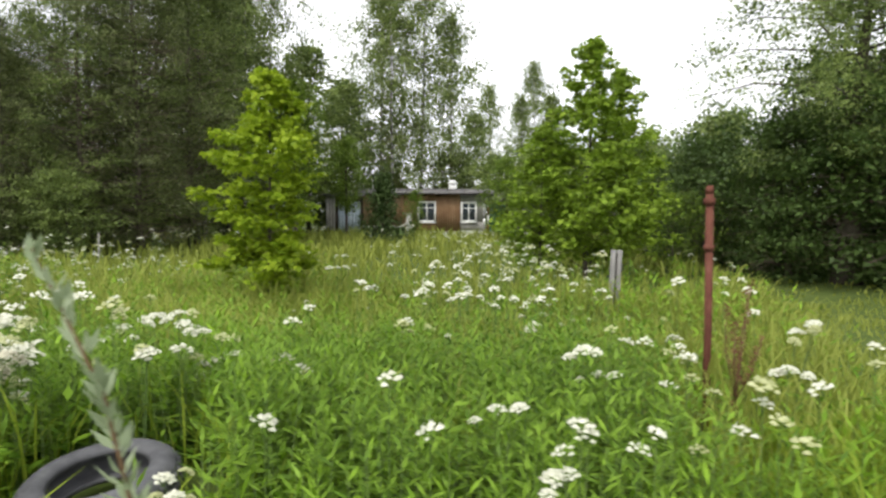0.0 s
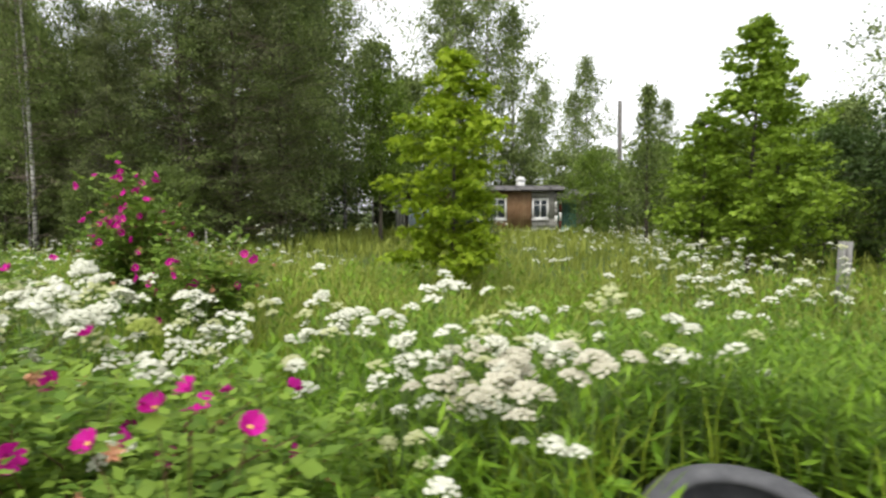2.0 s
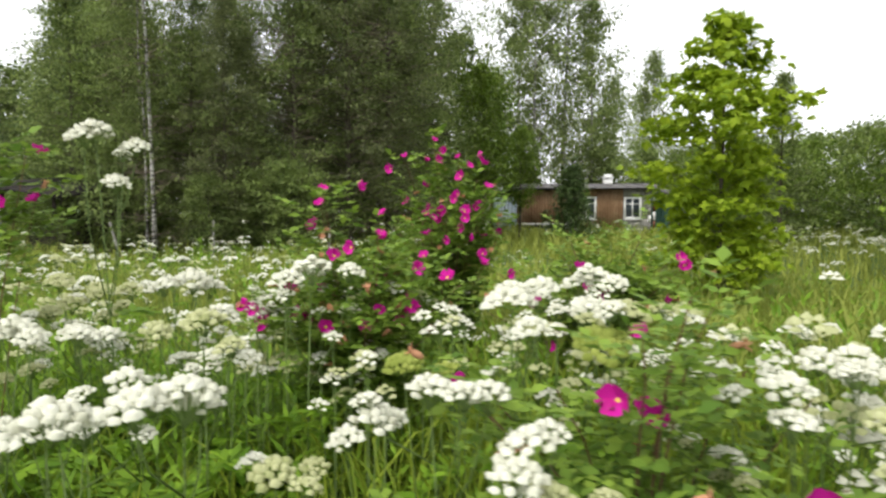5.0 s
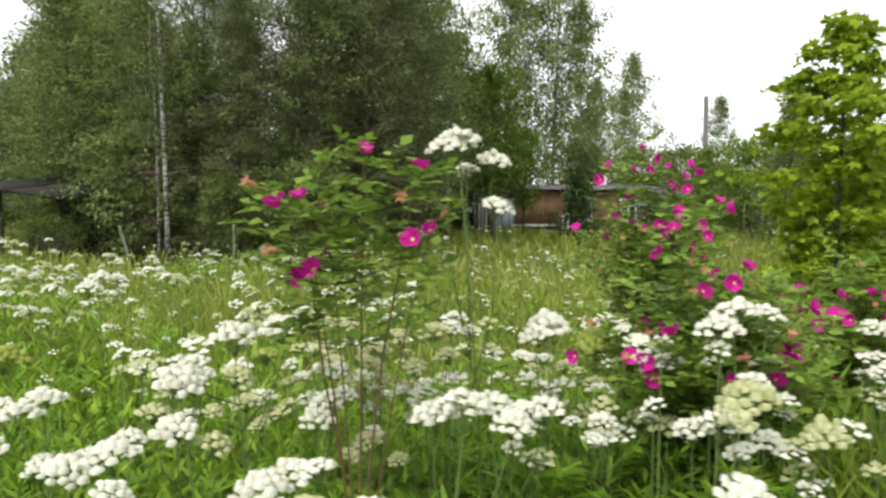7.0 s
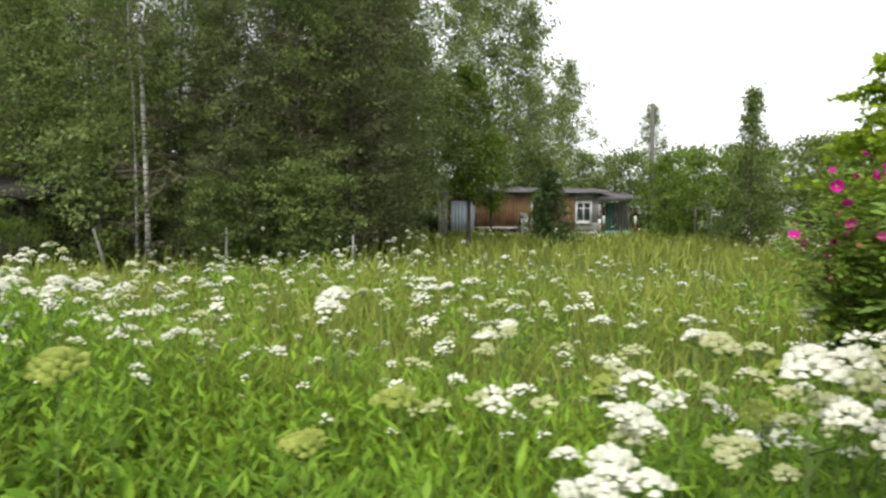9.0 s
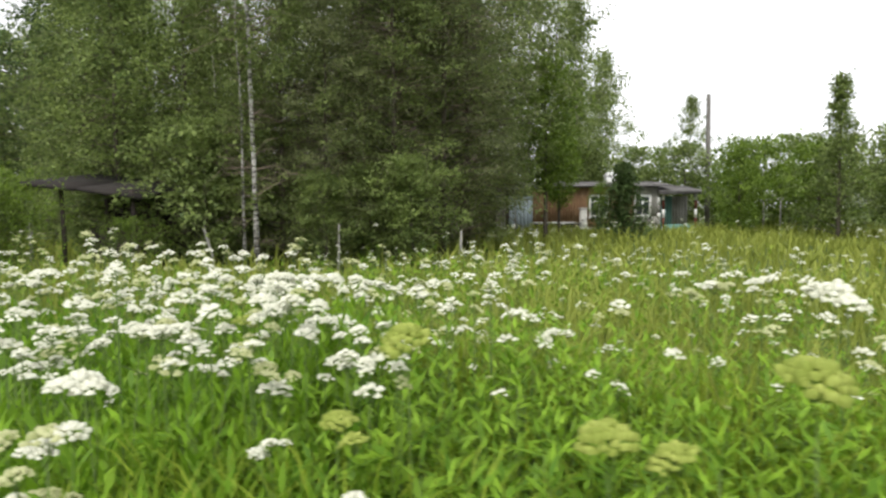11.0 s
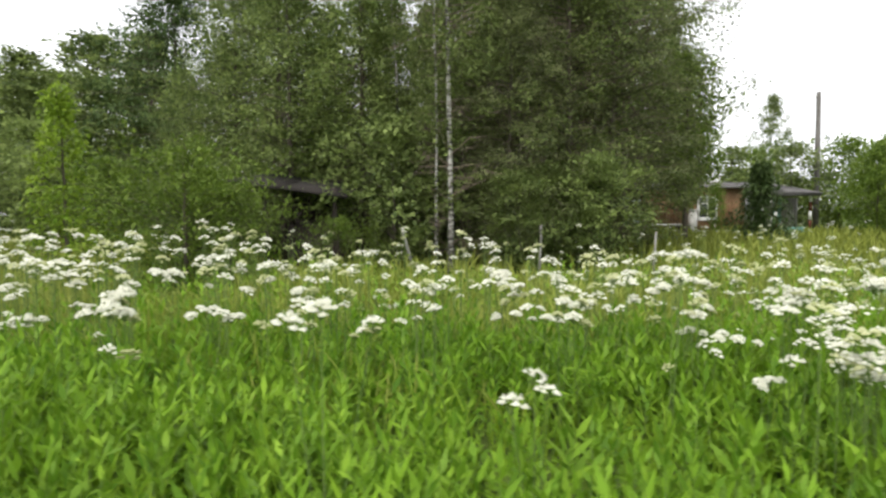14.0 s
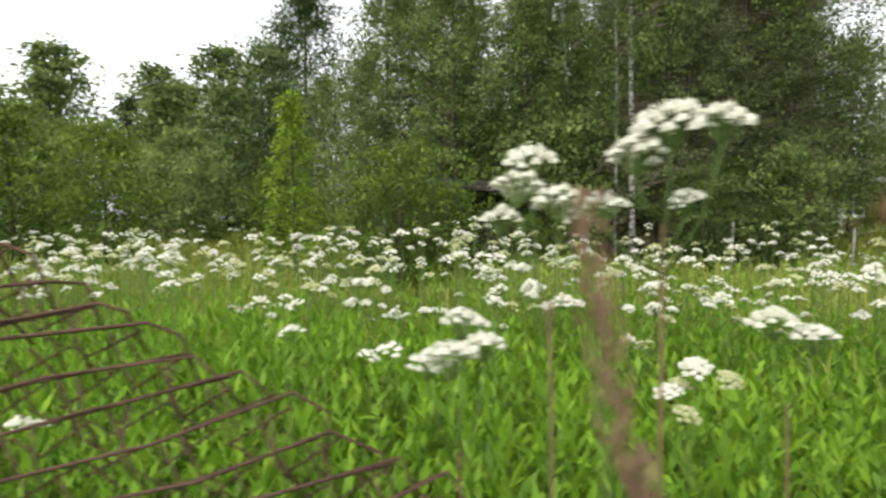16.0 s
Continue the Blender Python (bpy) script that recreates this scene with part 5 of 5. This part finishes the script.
    branching_umbellifer(152, (-17.27, 4.72), (-17.27, 4.74, 1.25), [(-17.30, 4.88, 1.52, 0.055), (-17.325, 4.785, 1.46, 0.05), (-17.25, 4.765, 1.43, 0.05), (-17.36, 4.80, 1.40, 0.04), (-17.22, 4.80, 1.40, 0.035)], "tall umbellifer with clustered white heads")
    branching_umbellifer(153, (-17.45, 4.80), (-17.45, 4.78, 0.95), [(-17.45, 4.90, 1.17, 0.05), (-17.45, 4.65, 1.15, 0.05), (-17.50, 4.72, 1.12, 0.04), (-17.40, 4.86, 1.13, 0.045)], "umbellifer with stacked white flower heads")
    branching_umbellifer(154, (-16.69, 5.08), (-16.69, 5.08, 0.95), [(-16.72, 5.10, 1.14, 0.055), (-16.64, 5.07, 1.11, 0.05)], "small umbellifer among the lush herbs")


# ---- roses
def rose_flower(seed):
    rng = np.random.default_rng(seed)
    g = Geo()
    for k in range(5):
        a = k * 2 * math.pi / 5 + rng.normal() * 0.1
        c, s = math.cos(a), math.sin(a)
        l = 0.027 * rng.uniform(0.9, 1.1)
        pts = []
        for u, w, z in ((0.08, 0.12, 0.0), (0.45, 0.40, 0.14), (0.85, 0.56, 0.32), (1.0, 0.36, 0.46)):
            for sg in (-1, 0, 1):
                lift = z + (0.10 if sg else 0) * u + rng.normal() * 0.09
                pts.append((l * (u * c - sg * w * s), l * (u * s + sg * w * c), l * lift * 1.6))
        g.add(pts, [(i * 3 + j, i * 3 + j + 1, i * 3 + j + 4, i * 3 + j + 3) for i in range(3) for j in range(2)], None, 0)
    ang = np.arange(10) * 2 * np.pi / 10
    g.add(np.concatenate([[(0, 0, 0.008)], np.stack([0.0055 * np.cos(ang), 0.0055 * np.sin(ang), np.full(10, 0.005)], 1)]), None,
          [(0, 1 + i, 1 + (i + 1) % 10) for i in range(10)], 1)
    return g.mesh("rose_flower", [M_PINK, M_YELLOW], True)


def rose_bush(name, label, seed, x, y, height, rx, ry, canes, n_leaf, n_flower, n_bud, top_bias=1.0, big=1.0, even=0.0, tips=(), leafy_from=0.25):
    """Arching canes with small pinnate leaves, pink single roses and faded heads."""
    rng = np.random.default_rng(seed)
    e = thing(name, label, "rose bush", "wild roses", m=pose(x, y, float(ground_z(x, y))))
    paths = []
    for k in range(canes):
        a = k * 2.4 + rng.uniform(0, 0.8)
        rad = math.sqrt(rng.uniform(0.05, 1))
        end = np.array([math.cos(a) * rx * rad, math.sin(a) * ry * rad, height * (1 - (0.32 - 0.22 * even) * rad * rad) * rng.uniform(0.74 + 0.16 * even, 1.0)])
        s = np.linspace(0, 1, 6)[:, None]
        p = np.concatenate([end[:2] * 0.25 * s + end[:2] * 0.75 * s ** 2, end[2] * (1.15 * s - 0.15 * s ** 3)], 1) + rng.normal(size=(6, 3)) * 0.015 * s
        g = Geo()
        tube(g, p, 0.006 - 0.004 * s[:, 0], 4, 0, False)
        part("cane", g.mesh("rose_cane", [M_RSTEM], True), e)
        paths.append(p)
    for tip in tips:
        end = np.array([tip[0] - x, tip[1] - y, tip[2] - float(ground_z(x, y))])
        s = np.linspace(0, 1, 6)[:, None]
        p = np.concatenate([end[:2] * s ** 1.5, end[2] * (1.1 * s - 0.1 * s ** 3)], 1)
        g = Geo()
        tube(g, p, 0.005 - 0.0035 * s[:, 0], 4, 0, False)
        part("cane", g.mesh("rose_cane", [M_RSTEM], True), e)
        paths.append(p)
    canes = len(paths)
    lg = Geo()
    pick = rng.integers(0, canes, n_leaf)
    f = rng.uniform(leafy_from, 1.0, n_leaf)
    P = np.array(paths)
    ff = f * 5
    i0 = np.minimum(ff.astype(int), 4)
    base = P[pick, i0] + (P[pick, i0 + 1] - P[pick, i0]) * (ff - i0)[:, None]
    az = rng.uniform(0, 6.28, n_leaf)
    out = np.stack([np.cos(az), np.sin(az), rng.normal(size=n_leaf) * 0.35 + 0.15], 1)
    base = base + rng.normal(size=(n_leaf, 3)) * 0.04
    for t, sg, l in ((0.35, 1, 0.8), (0.35, -1, 0.8), (0.65, 1, 1), (0.65, -1, 1), (0.95, 1, 0.9), (0.95, -1, 0.9), (1.05, 0, 1.1)):
        side = unit(np.cross(out, [0, 0, 1.0]))
        ln = rng.uniform(0.028, 0.048, n_leaf) * l * big
        leaves(lg, base + out * (0.09 * t * big), out * (0.5 if sg else 1) + side * sg * 0.9, np.array([0, 0, 1.0]) + rng.normal(size=(n_leaf, 3)) * 0.3, ln, ln * 0.62, 0, 0.12)
    part("foliage", lg.mesh(name + "_leaves", [M_ROSELEAF]), e, "small toothed green rose leaves", "stuff")
    flowers = [rose_flower(seed + 7 * k) for k in range(3)]
    bg_ = Geo()
    tube(bg_, [(0, 0, -0.012), (0, 0, 0), (0, 0, 0.012), (0, 0, 0.02)], [0.004, 0.008, 0.007, 0.003], 6)
    leaves(bg_, np.zeros((6, 3)) + [0, 0, 0.012], np.stack([np.cos(np.arange(6)), np.sin(np.arange(6)), np.ones(6) * 0.7], 1), np.array([0, 0, 1.0]), 0.024, 0.008)
    bud = bg_.mesh("rose_bud", [M_BUD])
    for k in range(n_flower + n_bud):
        c = int(rng.integers(0, canes))
        f = rng.uniform(0.5, 1.0) ** (1 / top_bias)
        j = min(int(f * 5), 4)
        q = paths[c][j] + (paths[c][j + 1] - paths[c][j]) * (f * 5 - j)
        out = np.array([q[0] * 0.6 + rng.normal() * 0.7, q[1] * 0.4 - 0.55 + rng.normal() * 0.55, 0.35 + rng.normal() * 0.35])
        out = out / np.linalg.norm(out)
        q = q + out * rng.uniform(0.10, 0.2)
        o = part("flower" if k < n_flower else "faded_flower", flowers[k % 3] if k < n_flower else bud, e)
        o.location = q
        o.rotation_mode = "QUATERNION"
        o.rotation_quaternion = Vector(out).to_track_quat("Z", "Y")
        s = rng.uniform(1.0, 1.45)
        o.scale = (s, s, s)
    for k, p in enumerate(paths[canes - len(tips):]):
        o = part("flower", flowers[k % 3], e)
        o.location = p[-1]
        o.rotation_mode = "QUATERNION"
        o.rotation_quaternion = Vector((0.5 * math.sin(5 * k + 1), -0.5 - 0.3 * math.sin(3 * k), 0.75)).to_track_quat("Z", "Y")
        o.scale = (0.95, 0.95, 0.95)
    return e


make_grass()
make_herbs()
make_umbellifers()
rose_bush("wild_rose", "wild rose bush covered in bright pink flowers", 201, -6.1, 4.66, 1.38, 0.6, 0.5, 24, 1500, 30, 22, 1.6, 1.4, 0.2, tips=((-6.24, 4.6, 1.49), (-6.25, 4.6, 1.42), (-5.93, 4.6, 1.26), (-5.74, 4.6, 1.17), (-5.96, 4.6, 1.27)))
rose_bush("wild_rose", "tall wild rose bush with pink flowers on top", 206, -5.78, 6.4, 1.8, 0.52, 0.6, 30, 1700, 40, 26, 3.0, 1.5, 0.4, tips=((-5.9, 6.35, 1.93), (-6.13, 6.35, 1.81), (-5.71, 6.35, 1.80), (-5.7, 6.35, 1.68), (-5.96, 6.35, 1.78)))
rose_bush("wild_rose", "lower wild rose leaning from the tall bush", 205, -4.75, 5.6, 1.45, 0.75, 0.4, 18, 950, 16, 10, 1.5, 1.5)
rose_bush("wild_rose", "slender wild rose with a few pink flowers", 202, -7.42, 3.92, 1.78, 0.26, 0.2, 2, 200, 5, 6, 4.0, 1.35, 1.0, tips=((-7.407, 3.95, 1.675), (-7.604, 3.95, 1.535), (-7.511, 3.95, 1.362), (-7.202, 3.95, 1.429)), leafy_from=0.72)
rose_bush("wild_rose", "low spreading wild rose among white umbellifers", 203, -3.75, 2.45, 1.05, 1.1, 0.7, 34, 1750, 30, 24, 2.0, 1.4)
rose_bush("wild_rose", "sparse low wild rose with four open pink flowers", 207, -3.15, 1.98, 0.92, 0.5, 0.28, 8, 170, 0, 8, 2.0, 1.5, tips=((-2.91, 1.77, 1.03), (-3.14, 1.85, 1.04), (-3.08, 1.88, 1.07), (-3.22, 1.75, 1.0)))
rose_bush("wild_rose", "small wild rose at the side of the low rose bush", 204, -5.0, 3.3, 1.2, 0.6, 0.5, 16, 520, 9, 8, 2.0, 1.3)


# ---- single stems close to the walked line
def seed_head(name, x, y, h, mat, label, length=0.28, seed=0):
    rng = np.random.default_rng(seed)
    e = thing(name, label, "grass stem", "seeding grasses", m=pose(x, y, float(ground_z(x, y)), 0, -3))
    g = Geo()
    tube(g, [(0, 0, -0.02), (0.012, 0.0, h * 0.5), (0.0, 0.01, h)], [0.003, 0.0025, 0.001], 4)
    part("stem", g.mesh("grass_stem", [M_STEM], True), e)
    g = Geo()
    k = 220
    f = rng.uniform(0, 1, k)
    c = np.stack([rng.normal(size=k) * 0.007 + 0.05 * (f - 1) ** 2, rng.normal(size=k) * 0.007, h - length * (1 - f)], 1)
    az = rng.uniform(0, 6.28, k)
    d = np.stack([np.cos(az) * 0.35, np.sin(az) * 0.35, np.ones(k)], 1)
    leaves(g, c, d, unit(rng.normal(size=(k, 3))), 0.03 * (1.1 - 0.6 * f), 0.006)
    part("seed_head", g.mesh("seed_head", [mat]), e)


seed_head("seeding_grass", -15.83, 4.27, 1.38, M_STRAW, "tall grass stem with a straw-coloured seed head", 0.35, 1)
seed_head("seeding_grass", -17.20, 4.09, 1.43, M_REDSTRAW, "tall grass stem with a reddish seed head", 0.33, 2)


def make_dock():
    rng = np.random.default_rng(12)
    x, y = 1.72, 3.7
    e = thing("dry_dock", "dry rust-brown dock stalk beside the iron post", "wildflower", m=pose(x, y, float(ground_z(x, y)), 0, 6))
    for k in range(5):
        a = k * 1.3
        tip = np.array([math.cos(a) * 0.13 * (k > 0), math.sin(a) * 0.1 * (k > 0), 1.2 - 0.09 * k])
        foot = np.array([0, 0, 0.45 * (k > 0) - 0.02])
        g = Geo()
        mid = (foot + tip) / 2 + np.array([math.cos(a), math.sin(a), 0]) * 0.03 * (k > 0)
        tube(g, [foot, mid, tip], [0.005, 0.004, 0.002], 4)
        part("stalk", g.mesh("dock_stalk", [M_RSTEM], True), e)
        g = Geo()
        n = 130
        f = rng.uniform(0.25, 1, n)[:, None]
        c = foot + (tip - foot) * f + rng.normal(size=(n, 3)) * 0.012
        leaves(g, c, rng.normal(size=(n, 3)), rng.normal(size=(n, 3)), 0.016, 0.013)
        part("seed_cluster", g.mesh("dock_seeds", [M_DOCK]), e, "crusty brown seeds", "stuff")


make_dock()


def make_mugwort():
    rng = np.random.default_rng(9)
    x, y = -0.46, 0.95
    e = thing("mugwort", "pale silvery mugwort stem leaning over the grass", "wildflower", m=pose(x, y, float(ground_z(x, y))))
    line = np.array([(0, 0, -0.02), (0.0, 0, 0.6), (-0.03, 0, 1.0), (-0.09, 0, 1.28), (-0.19, 0, 1.5)])
    g = Geo()
    tube(g, line, [0.005, 0.0045, 0.004, 0.003, 0.0012], 5)
    part("stem", g.mesh("mugwort_stem", [M_RSTEM], True), e)
    g = Geo()
    k = 170
    f = rng.uniform(0.3, 1, k)
    zz = 1.5 * f
    az = rng.uniform(0, 6.28, k)
    c = np.stack([np.interp(zz, line[:, 2], line[:, 0]), rng.normal(size=k) * 0.004, zz], 1)
    d = np.stack([np.cos(az) - 0.4, np.sin(az), 0.6 + f], 1)
    leaves(g, c, d, rng.normal(size=(k, 3)), 0.085 * (1.3 - f) + 0.012, 0.013)
    part("foliage", g.mesh("mugwort_leaves", [M_MUGWORT]), e, "narrow silvery-green leaves", "stuff")


make_mugwort()


def make_bed_springs():
    """A rusty wire spring mattress leaning in the grass: rows of bent wire tied by cross wires."""
    base = Vector((-17.52, 4.56, 1.0))
    e = thing("bed_spring_frame", "rusty wire bed-spring mattress tipped up in the herbs", "bed springs", m=pose(*base))
    u = Vector((-0.90, -0.42, -0.15)).normalized()
    step = Vector((-0.087, 0.0, 0.0465))
    rows = range(-2, 10)
    rng = np.random.default_rng(77)
    for k in rows:
        o = step * k
        g = Geo()
        pts = [o + Vector((0.055, 0.01, -0.12)), o + Vector((0.03, 0, -0.03)), o + u * 0.02, o + u * 0.25 + Vector((0, 0, 0.008)), o + u * 0.6, o + u * 1.1]
        pts = [p + Vector(rng.normal(size=3) * 0.012) for p in pts]
        tube(g, [tuple(p) for p in pts], 0.0034, 6)
        for a in (0.06, 0.2, 0.34, 0.5, 0.66, 0.82):
            q = o + u * a
            tube(g, [tuple(q), tuple(q + Vector((0.02, rng.normal() * 0.02, -0.06))), tuple(q + Vector((0.04 + rng.normal() * 0.03, 0.01, -0.17)))], 0.003, 4)
        tube(g, [tuple(p + step * 0.16 + Vector((0, 0, -0.012)) + Vector(rng.normal(size=3) * 0.006)) for p in pts[2:]], 0.0025, 5)
        zig = []
        for j, a in enumerate(np.arange(0.03, 0.95, 0.055)):
            zig.append(o + u * float(a) + (step * 0.55 + Vector((0.01, 0.0, -0.075)) if j % 2 else Vector((0, 0, -0.004))) + Vector(rng.normal(size=3) * 0.005))
        tube(g, [tuple(p) for p in zig], 0.0024, 4)
        part("spring_wire", g.mesh("spring_wire", [M_WIRE], True), e)
    for j in range(6):
        g = Geo()
        pts = []
        for k in rows:
            o = step * k + u * (0.08 + j * 0.15)
            pts += [o, o + step * 0.25 + Vector((0.02, 0, -0.085)), o + step * 0.75 + Vector((0.02, 0, -0.085))]
        tube(g, [tuple(p) for p in pts], 0.0027, 5)
        part("cross_spring", g.mesh("cross_spring", [M_WIRE], True), e)
    for p in (u * 1.05, step * 9.5 + u * 0.5, step * -0.9 + u * 0.05, step * 10 + u * 0.02):
        g = Geo()
        tube(g, [tuple(p), (p.x, p.y, -0.95)], 0.007, 6)
        part("leg", g.mesh("spring_leg", [M_WIRE], True), e)


make_bed_springs()
